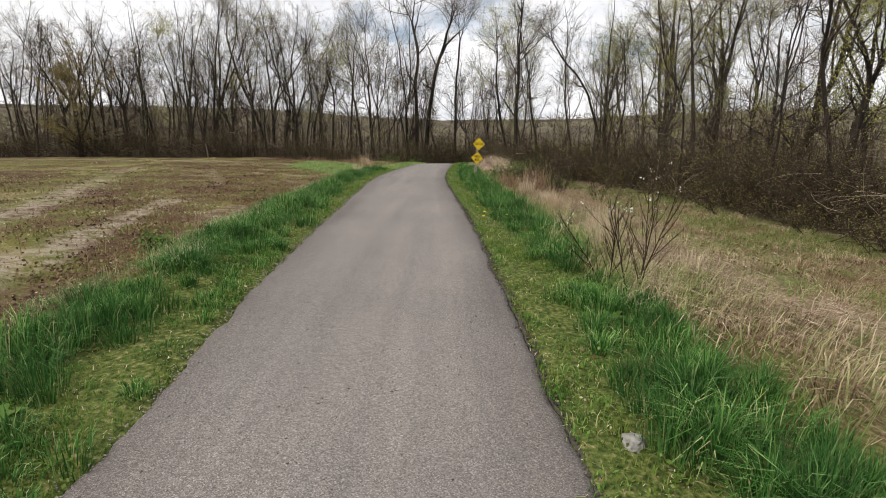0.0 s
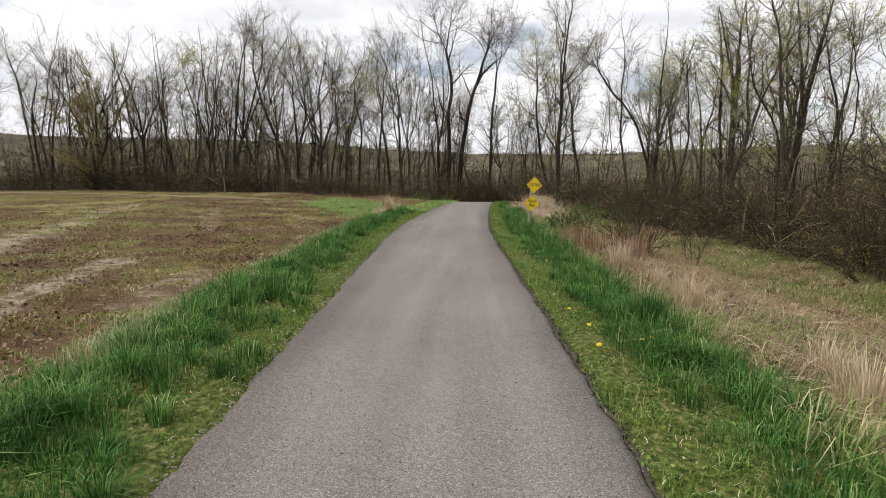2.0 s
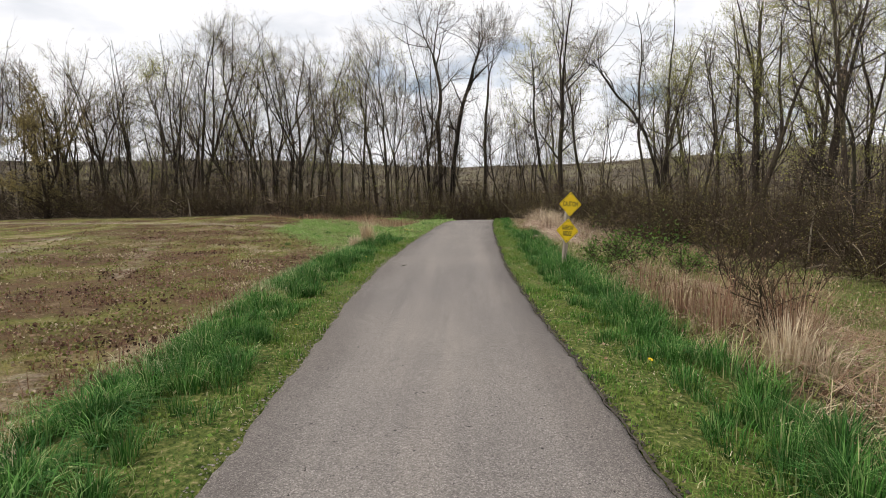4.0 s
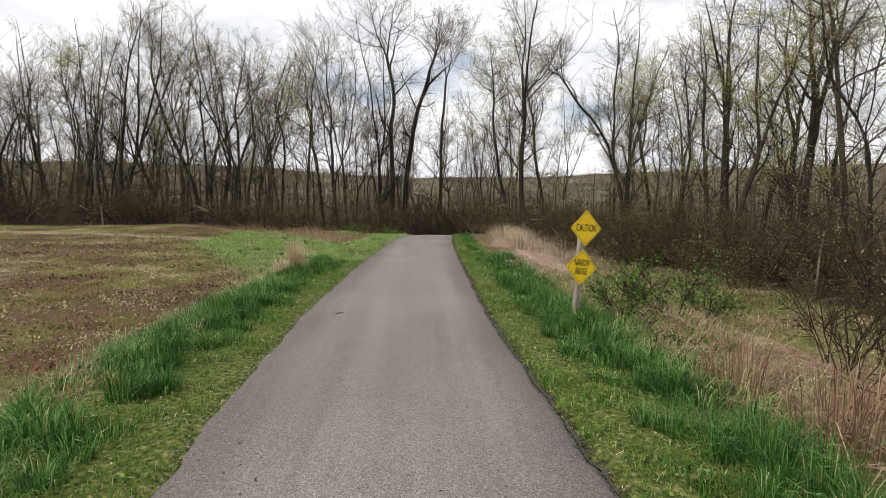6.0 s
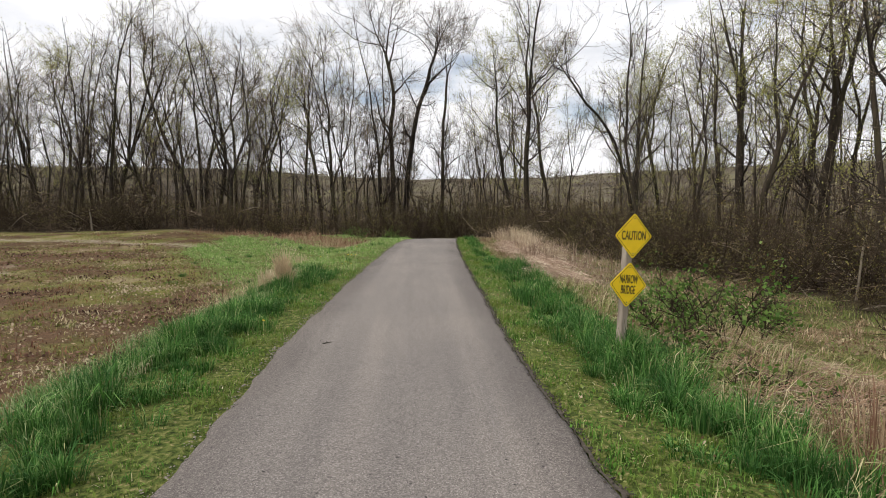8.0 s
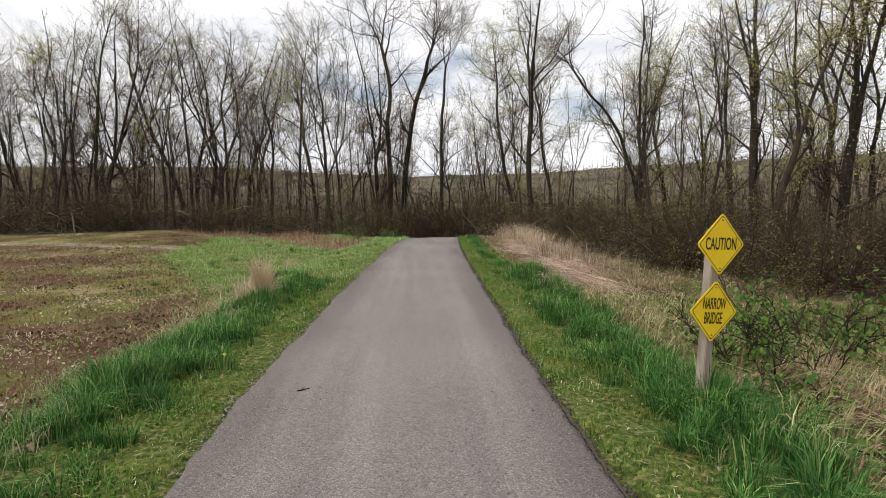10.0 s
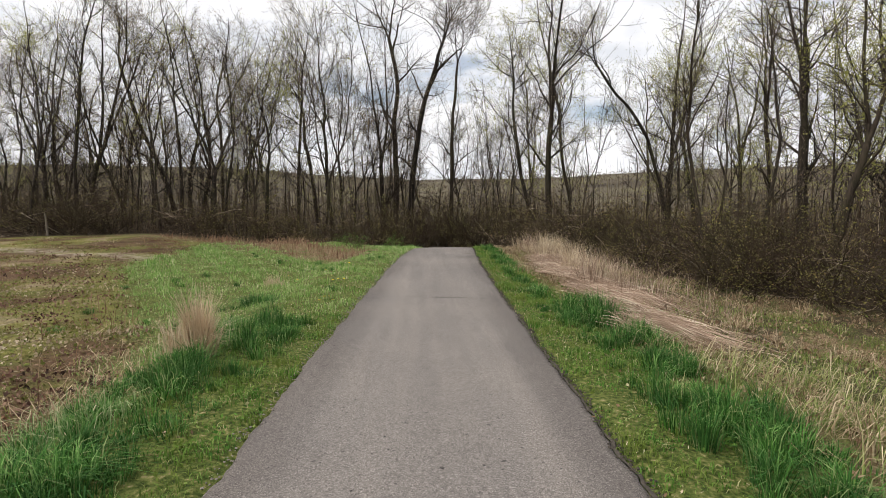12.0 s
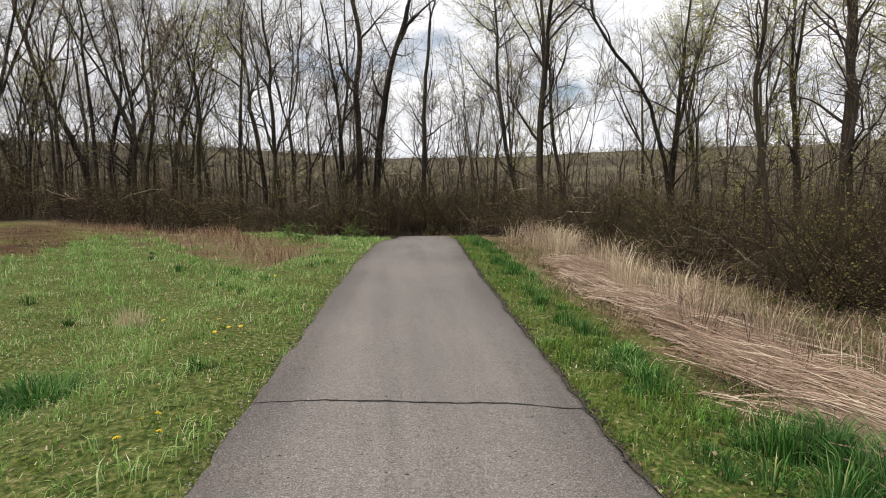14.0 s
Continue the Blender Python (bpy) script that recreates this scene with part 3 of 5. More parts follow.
    # green growth through the dry bank
    x, y, u = scatter(rng, 84000, 1.5, 44, 1.4, 10.5, 1)
    keep = (rng.random(len(x)) < bank_green(x, y)) & (wood(x, y) < 0.5)
    x, y = x[keep], y[keep]
    stuff_of_blades("bank_grass", "new green grass growing through the dry bank", "grass", BANK, x, y, rng.uniform(0.06, 0.22, len(x)), rng.uniform(0.007, 0.014, len(x)), rng.uniform(0.2, 1.2, len(x)), rng)
    # weeds and stubble of the field
    n = 210000
    y = rng.uniform(1.5, 47, n)
    u = 1.2 + 26 * rng.random(n) ** 1.8
    x = way(y) - HALF - u
    keep = (u > lawn_left(y) - 0.3 + 0.7 * wave(x, y, 1.3)) & (rng.random(n) < np.clip(0.5 + wave(x, y, 0.9, 7) + 0.7 * wave(x, y, 2.7, 3), 0.05, 1)) & (rng.random(n) > 0.92 * bare_zone(x, y))
    x, y = x[keep], y[keep]
    tall = np.clip(1.2 + 1.4 * wave(x, y, 1.7, 8) + 0.6 * wave(x, y, 4.9, 2), 0.5, 2.9)
    stuff_of_blades("field_weeds", "low reddish-brown weeds and stubble of a fallow field", "weeds", WEED, x, y, rng.uniform(0.02, 0.075, len(x)) * tall, rng.uniform(0.008, 0.02, len(x)), rng.uniform(0.4, 2.0, len(x)), rng)
    # dead stalks standing in the field's margin and among the brush
    x, y, u = scatter(rng, 5200, 1.5, 47, 1.3, 12, -1)
    keep = (rng.random(len(x)) < np.maximum(np.clip(1.4 - u / 4, 0.03, 0.5) * (u > lawn_left(y) - 0.2), 1.0 * (brush_zone(x, y) > 0.3)))
    x, y = x[keep], y[keep]
    stuff_of_blades("dead_stalks", "thin reddish dead weed stalks at the field margin", "weeds", STALK, x, y, rng.uniform(0.15, 0.6, len(x)), rng.uniform(0.006, 0.012, len(x)), rng.uniform(0.05, 0.6, len(x)), rng)
    x, y, u = scatter(rng, 16000, 37, 49, 1.5, 14, -1)
    keep = rng.random(len(x)) < brush_zone(x, y) * np.clip(0.5 + wave(x, y, 1.9, 4), 0.05, 1)
    x, y = x[keep], y[keep]
    stuff_of_blades("dry_brush", "russet dry brush at the foot of the wood", "brush", STALK, x, y, rng.uniform(0.12, 0.5, len(x)) * np.clip(1 + 0.9 * wave(x, y, 1.5), 0.4, 1.9), rng.uniform(0.008, 0.018, len(x)), rng.uniform(0.3, 1.9, len(x)), rng)


# ---- trees ----
def tubes_to_mesh(name, tubes, mat):
    """tubes: (points, radii, sides) each; one mesh of tapered branches."""
    verts, quads, n = [], [], 0
    for pts, rad, k in tubes:
        pts = np.asarray(pts)
        d = np.gradient(pts, axis=0)
        d /= np.linalg.norm(d, axis=1)[:, None] + 1e-9
        ref = np.where(np.abs(d[:, 2:3]) > 0.9, np.array([[1.0, 0, 0]]), np.array([[0, 0, 1.0]]))
        a = np.cross(d, ref)
        a /= np.linalg.norm(a, axis=1)[:, None] + 1e-9
        b = np.cross(d, a)
        t = np.arange(k) * 2 * np.pi / k
        ring = pts[:, None, :] + np.asarray(rad)[:, None, None] * (a[:, None, :] * np.cos(t)[None, :, None] + b[:, None, :] * np.sin(t)[None, :, None])
        verts.append(ring.reshape(-1, 3))
        m = len(pts)
        i = (np.arange(m - 1)[:, None] * k + np.arange(k)[None, :])
        j = (np.arange(m - 1)[:, None] * k + (np.arange(k)[None, :] + 1) % k)
        quads.append(n + np.stack([i, j, j + k, i + k], -1).reshape(-1, 4))
        n += m * k
    return fast_mesh(name, np.concatenate(verts), [np.concatenate(quads)], mat, True)


def twig_mesh(name, twigs, mat):
    """Fine twigs: slim three-sided spikes. twigs: rows of base, tip and radius."""
    tw = np.array([np.concatenate([a, b, [r]]) for a, b, r in twigs])
    base, tip, r = tw[:, :3], tw[:, 3:6], tw[:, 6]
    d = tip - base
    ref = np.where(np.abs(d[:, 2:3]) > 0.9 * np.linalg.norm(d, axis=1)[:, None], np.array([[1.0, 0, 0]]), np.array([[0, 0, 1.0]]))
    a = np.cross(d, ref)
    a /= np.linalg.norm(a, axis=1)[:, None] + 1e-9
    b = np.cross(d, a)
    b /= np.linalg.norm(b, axis=1)[:, None] + 1e-9
    ring = [base + r[:, None] * (a * math.cos(t) + b * math.sin(t)) for t in (0, 2.094, 4.189)]
    v = np.stack([*ring, tip], 1).reshape(-1, 3)
    spikes = (np.arange(len(tw)) * 4)[:, None, None] + np.array([(0, 1, 3), (1, 2, 3), (2, 0, 3)])[None]
    return fast_mesh(name, v, [spikes.reshape(-1, 3)], mat, True)


def leaf_mesh(name, centres, size, rng, mat):
    """Small folded leaves of two faces, scattered round twig ends."""
    n = len(centres)
    a = rng.normal(size=(n, 3))
    a /= np.linalg.norm(a, axis=1)[:, None]
    b = np.cross(a, rng.normal(size=(n, 3)))
    b /= np.linalg.norm(b, axis=1)[:, None]
    s = (size * rng.uniform(0.6, 1.4, n))[:, None]
    v = np.stack([centres, centres + a * s * 0.5 + b * s * 0.35, centres + a * s, centres + a * s * 0.5 - b * s * 0.35], 1).reshape(-1, 3)
    return fast_mesh(name, v, [(np.arange(n) * 4)[:, None] + np.array([[0, 1, 2, 3]])], mat)


def limb(rng, p, d, length, r0, r1, n, wiggle, rising):
    pts, d = [np.array(p, float)], np.array(d, float)
    for _ in range(n):
        d = d + rng.normal(0, wiggle, 3) + np.array([0, 0, rising])
        d /= np.linalg.norm(d)
        pts.append(pts[-1] + d * length / n)
    return np.array(pts), np.linspace(r0, r1, n + 1)


def away(rng, d, angle):
    """A direction at that angle from d."""
    side = np.cross(d, rng.normal(size=3))
    side /= np.linalg.norm(side) + 1e-9
    return d * math.cos(angle) + side * math.sin(angle)


def along(pts, t):
    i = min(int(t * (len(pts) - 1)), len(pts) - 2)
    f = t * (len(pts) - 1) - i
    d = pts[i + 1] - pts[i]
    return pts[i] * (1 - f) + pts[i + 1] * f, d / np.linalg.norm(d)


def grow_tree(seed, height, radius, lean=(0, 0), forks=2, fork_at=0.4, limbs=9, wide=0.7, twigs=4, leaves=350, leaf=LEAF, bark=BARK, leaf_size=0.1, course=None, name="tree"):
    """A bare spring tree: tapered trunk, leaders, limbs and twigs in one part, the sparse crown in another."""
    rng = np.random.default_rng(seed)
    tubes, ends, fine = [], [], []
    d0 = np.array([lean[0], lean[1], 1.0])
    trunk, rad = limb(rng, (0, 0, -0.3), d0, height * fork_at + 0.3, radius, radius * 0.74, 9, 0.05, 0.03)
    if course:
        c = np.array(course, float)
        zs = np.linspace(-0.3, c[-1, 1], 17)
        bend = np.interp(np.linspace(-0.3, c[-1, 1], 81), c[:, 1], c[:, 0])
        bend = np.convolve(np.pad(bend, 8, "edge"), np.ones(17) / 17, "valid")[::5]
        trunk = np.stack([bend + rng.normal(0, 0.025, 17), np.cumsum(rng.normal(0, 0.05, 17)), zs], 1)
        rad = np.linspace(radius, radius * 0.5, 17)
    rad[0] *= 1.5
    rad[1] *= 1.08
    tubes.append((trunk, rad, 8))
    leaders = []
    for k in range(forks):
        d = away(rng, along(trunk, 1.0)[1], 0.06 if forks == 1 else rng.uniform(0.14, 0.34))
        pts, r = limb(rng, trunk[-1] - 0.05 * d, d, height * (1 - fork_at) * rng.uniform(0.8, 1.05), rad[-1] * (1.0 if forks == 1 else 0.74), 0.012, 11, 0.1, 0.06)
        leaders.append((pts, r))
        tubes.append((pts, r, 6))
    boughs = []
    for k in range(limbs):
        if k < limbs // 3:
            t = rng.uniform(0.3, 0.98)
            p, d = along(trunk, t)
            r = radius * rng.uniform(0.18, 0.42)
            length = height * rng.uniform(0.12, 0.34) * wide
        else:
            pts, rr = leaders[k % forks]
            t = rng.uniform(0.04, 0.8)
            p, d = along(pts, t)
            r = max(np.interp(t, (0, 1), (rr[0], 0.02)) * rng.uniform(0.4, 0.62), 0.016)
            length = height * rng.uniform(0.2, 0.36) * wide * (1.15 - 0.65 * t)
        boughs.append(limb(rng, p, away(rng, d, rng.uniform(0.5, 1.0)), length, r, 0.009, 7, 0.16, 0.09))
    for pts, r in leaders:
        boughs.append((pts[4:], r[4:]))
    for b, (pts, r) in enumerate(boughs):
        if b < limbs:
            tubes.append((pts, r, 4))
        for _ in range(9):
            t = rng.uniform(0.12, 0.98)
            p, d = along(pts, t)
            length = rng.uniform(0.6, 2.4) * height / 15
            sub, sr = limb(rng, p, away(rng, d, rng.uniform(0.5, 1.1)), length, np.interp(t, (0, 1), (r[0] * 0.45, 0.011)), 0.005, 4, 0.2, 0.06)
            tubes.append((sub, sr, 3))
            for _ in range(twigs):
                q, e = along(sub, rng.uniform(0.15, 1.0))
                d2 = away(rng, e, rng.uniform(0.45, 1.15)) + np.array([0, 0, rng.normal(0.08, 0.2)])
                tip = q + d2 * rng.uniform(0.2, 0.85) * height / 15
                fine.append((q, tip, rng.uniform(0.004, 0.0075)))
                ends.append(tip * 0.75 + q * 0.25)
    root = new(name)
    child("trunk", tubes_to_mesh("trunk", tubes, bark), root)
    child("spray", twig_mesh("spray", fine, TWIG), root, "fine grey-brown twigs")["kind"] = "stuff"
    ends = np.array(ends)
    pick = ends[rng.integers(0, len(ends), leaves)] + rng.normal(0, 0.12, (leaves, 3))
    child("crown", leaf_mesh("crown", pick, leaf_size, rng, leaf), root, "sparse crown of small new leaves")
    return root


def grow_shrub(seed, height, stems, spread_out, leaves, leaf=BUD, bark=SHRUB_BARK, leaf_size=0.06, thick=0.016, name="shrub", split=False):
    rng = np.random.default_rng(seed)
    tubes, ends, fine = [], [], []
    for _ in range(stems):
        a = rng.uniform(0, 2 * np.pi)
        d = np.array([math.cos(a) * spread_out, math.sin(a) * spread_out, 1.0]) * rng.uniform(0.7, 1.2)
        base = np.array([math.cos(a), math.sin(a), 0]) * rng.uniform(0.02, 0.28) * spread_out
        base[2] = -0.12
        pts, r = limb(rng, base, d, height * rng.uniform(0.55, 1.1), thick * rng.uniform(0.7, 1.3), 0.005, 5, 0.13, 0.03)
        tubes.append((pts, r, 4))
        for _ in range(6):
            t = rng.uniform(0.2, 0.95)
            p, e = along(pts, t)
            sub, sr = limb(rng, p, away(rng, e, rng.uniform(0.4, 1.0)), height * rng.uniform(0.15, 0.4), 0.008, 0.004, 3, 0.22, 0.05)
            tubes.append((sub, sr, 3))
            for _ in range(6):
                q, g = along(sub, rng.uniform(0.3, 1.0))
                tip = q + away(rng, g, rng.uniform(0.4, 1.0)) * height * rng.uniform(0.06, 0.2)
                fine.append((q, tip, 0.005))
                ends.append(tip)
    root = new(name)
    for k in range(0, len(tubes), 7 if split else len(tubes)):
        child("branch", tubes_to_mesh("branch", tubes[k:k + 7] if split else tubes, bark), root)
    child("spray", twig_mesh("spray", fine, bark), root)["kind"] = "stuff"
    ends = np.array(ends)
    pick = ends[rng.integers(0, len(ends), leaves)] + rng.normal(0, 0.05, (leaves, 3))
    child("foliage", leaf_mesh("foliage", pick, leaf_size, rng, leaf), root, "few small buds and leaves")
    return root


def rooted(x, y, turn=0.0):
    return Matrix.Translation((x, y, float(land(x, y)))) @ Matrix.Rotation(turn, 4, "Z")


FAR_WOOD = blade_material("far_woods", [(0.0, (0.05, 0.036, 0.027)), (0.6, (0.12, 0.09, 0.066)), (1.0, (0.19, 0.165, 0.09))], trans=0.0)
TREE_LABEL = "tall bare hardwood tree with sparse spring leaves"


# x, y, height, trunk radius, lean along x, leaders, where they part, leafy
MAIN_TREES = (
    (-29.7, 58, 15, 0.16, -0.1, 2, 0.4, 0), (-29.0, 60, 15, 0.14, 0.05, 1, 0.5, 1), (-26, 58, 16, 0.17, 0.02, 2, 0.45, 0), (-23.5, 57, 17, 0.24, 0.0, 3, 0.35, 0),
    (-22.8, 60, 16, 0.16, 0.0, 2, 0.5, 1), (-18.75, 62, 17, 0.22, -0.06, 2, 0.42, 0), (-17.1, 60, 17, 0.2, 0.06, 2, 0.3, 0), (-17.0, 64, 17, 0.18, 0.0, 1, 0.5, 0),
    (-13.7, 58, 15, 0.17, 0.14, 2, 0.45, 1), (-13.9, 66, 16, 0.17, -0.08, 2, 0.4, 0), (-8.9, 62, 17, 0.2, -0.06, 2, 0.5, 0), (-6.95, 56, 16, 0.17, 0.0, 1, 0.45, 0),
    (-6.4, 58, 16, 0.15, 0.05, 2, 0.4, 0), (-5.6, 56, 12, 0.12, 0.04, 2, 0.35, 0), (-3.3, 58, 18, 0.22, -0.05, 2, 0.35, 0),
    (6.7, 55, 16, 0.17, -0.16, 1, 0.5, 1), (7.07, 53, 17, 0.24, 0.0, 2, 0.5, 0), (9.9, 58, 16, 0.16, -0.08, 1, 0.5, 1), (16.7, 57, 16, 0.28, -0.1, 2, 0.4, 1),
    (19.0, 58, 15, 0.2, 0.02, 2, 0.5, 1), (18.9, 52, 14, 0.18, -0.05, 2, 0.4, 1), (19.6, 50, 15, 0.22, -0.08, 2, 0.45, 1), (18.5, 46, 16, 0.33, -0.05, 3, 0.45, 0),
    (22.1, 48, 14, 0.2, 0.02, 2, 0.4, 1), (21.4, 44, 15, 0.26, -0.04, 2, 0.4, 1), (20.5, 42, 16, 0.34, -0.05, 3, 0.38, 0), (25.4, 46, 15, 0.22, 0.03, 2, 0.4, 1),
    (17.6, 28, 15, 0.3, 0.02, 2, 0.3, 1), (15.4, 40, 14, 0.2, 0.05, 2, 0.4, 1), (17.5, 24, 14, 0.22, 0.06, 2, 0.4, 1), (15.1, 26, 10, 0.16, -0.08, 2, 0.4, 0), (23, 30, 15, 0.22, 0.0, 2, 0.4, 1),
)


def build_wood():
    rng = np.random.default_rng(11)
    main = []
    for k, (x, y, h, r, lean, forks, at, leafy) in enumerate(MAIN_TREES):
        t = grow_tree(400 + k, h * float(np.interp(x, (-12, -4, 6), (0.98, 1.06, 1.1))), r * (0.86 if x > 6 else 0.84), (lean, rng.normal(0, 0.03)), forks, at * 0.85, 16, rng.uniform(0.75, 1.05), 9, 6500 if leafy else 2600, LEAF if leafy else BUD, leaf_size=0.075 if leafy else 0.06)
        main.append((t, x, y, "tall hardwood tree with a haze of yellow-green spring leaves" if leafy else "tall bare dark-barked hardwood tree at the wood's edge"))
    for course, r, x, y, forks, what in (
            (((0, -0.3), (0.3, 5), (1.1, 10), (2.5, 14)), 0.26, -1.95, 60, 2, "tall bare tree leaning over the trail"),
            (((0, -0.3), (0.1, 6), (-0.1, 9.5), (0.5, 11.5), (-0.4, 15)), 0.24, -2.9, 60, 2, "tall bare tree with a crooked trunk"),
            (((0, -0.3), (0.1, 8), (0.5, 13)), 0.17, 1.25, 60, 2, "slim pale-footed tree beyond the path's end"),
            (((0, -0.3), (-0.9, 4), (-2.2, 8), (-5.5, 11.5)), 0.16, 16.3, 56, 2, "dark tree with a trunk bowed over sideways"),
            (((0, -0.3), (-0.6, 3), (-2.6, 7.5), (-3.8, 12)), 0.2, -18.9, 60, 2, "dark bare tree with a leaning trunk")):
        h = course[-1][1]
        t = grow_tree(460 + len(main), h * 1.25, r, (0, 0), forks, 0.75, 18, 0.9, 10, 1600, BUD, leaf_size=0.06, course=course)
        main.append((t, x, y, what))
    willow = grow_tree(480, 10.0, 0.24, (0.05, 0), 3, 0.16, 22, 1.35, 9, 11000, WILLOW, leaf_size=0.1)
    main.append((willow, -33.0, 50.5, "broad low tree hazed with olive-yellow spring leaves"))
    for t, x, y, what in main:
        t.matrix_basis = rooted(x, y)
        tagged(t, what, "tree", "trees of the wood")
    kinds = []
    for k in range(9):
        kinds.append(tagged(grow_tree(100 + k, rng.uniform(12.5, 16.5), rng.uniform(0.1, 0.17), (rng.normal(0, 0.08), rng.normal(0, 0.05)), 1 + k % 3, rng.uniform(0.22, 0.45), 12 + k % 3, rng.uniform(0.75, 1.05), 8, 1300, BUD if k % 2 == 0 else LEAF, leaf_size=0.07), TREE_LABEL, "tree", "trees of the wood"))
    slim = []
    for k in range(6):
        slim.append(tagged(grow_tree(200 + k, rng.uniform(6, 12), rng.uniform(0.045, 0.085), (rng.normal(0, 0.1), rng.normal(0, 0.06)), 1 + k % 2, 0.4, 10, 0.65, 6, 320, LEAF if k % 2 else BUD, leaf_size=0.06), "slender young tree with thin bare branches", "tree", "trees of the wood"))
    spots = [(x, y) for _, x, y, _ in main]

    def free(x, y, gap):
        return all((x - a) ** 2 + (y - b) ** 2 > gap * gap for a, b in spots) and (abs(x - way(y)) > 2.4 or y > 57)

    def plant(pool, count, pick, gap):
        made = 0
        for _ in range(count * 8):
            if made == count:
                break
            x, y = pick()
            if wood(x, y) > 0.6 and free(x, y, gap):
                spots.append((x, y))
                first = pool[made] if made < len(pool) else None
                m = rooted(x, y, rng.uniform(0, 6.28))
                if first is not None and first.matrix_basis.translation.length == 0:
                    first.matrix_basis = m
                else:
                    src = pool[rng.integers(len(pool))]
                    ob = copy_thing(src, m)
                    f = rng.uniform(0.85, 1.15)
                    ob.scale = (f, f, f * rng.uniform(0.92, 1.1))
                made += 1
    plant(kinds, 24, lambda: (rng.uniform(-46, -6), rng.uniform(52, 64)), 1.9)
    plant(kinds, 7, lambda: (rng.uniform(14, 36), rng.uniform(14, 58)), 3.0)
    plant(kinds, 42, lambda: (rng.uniform(-70, 60), rng.uniform(62, 105)), 2.6)
    plant(slim, 62, lambda: (rng.uniform(-44, 2), rng.uniform(50, 70)), 0.9)
    plant(slim, 16, lambda: (rng.uniform(-6, 8), rng.uniform(57, 74)), 0.8)
    plant(slim, 34, lambda: (rng.uniform(4, 36), rng.uniform(12, 66)), 1.2)
    plant(kinds, 6, lambda: (rng.uniform(14, 32), rng.uniform(-16, 12)), 3.0)
    plant(slim, 8, lambda: (rng.uniform(13, 32), rng.uniform(-16, 12)), 1.5)
    # undergrowth at the wood's edge
    bush = []
    for k in range(6):
        bush.append(tagged(grow_shrub(300 + k, rng.uniform(2.2, 4.0), 9, (0.35, 0.9, 0.5, 1.1, 0.6, 0.8)[k], 150 if k % 2 else 460, DULL_BUD if k % 2 else OLIVE, leaf_size=0.05), "tangled leafless brown shrub of the undergrowth", "shrub", "undergrowth"))
    n = 0
    for _ in range(1500):
        side = rng.random()
        if side < 0.16:
            x, y = rng.uniform(-3, 6), rng.uniform(53, 64)
        elif side < 0.5:
            x = rng.uniform(-45, -1)
            y = 48.7 + 1.2 * math.sin(x * 0.35) + abs(rng.normal(0, 4.5))
        else:
            y = rng.uniform(-8, 52) if side > 0.9 else rng.uniform(11, 52)
            x = float(np.interp(y, EDGE_Y, EDGE_X)) + abs(rng.normal(0, 3.5)) + 0.2
        if (abs(x - way(y)) < 2.6 and y < 52.6) or n >= 240:
            continue
        m = rooted(x, y, rng.uniform(0, 6.28))
        if n < len(bush):
            bush[n].matrix_basis = m
        else:
            ob = copy_thing(bush[rng.integers(len(bush))], m)
            f = rng.uniform(0.7, 1.25)
            ob.scale = (f * 1.15, f * 1.15, f)
        n += 1


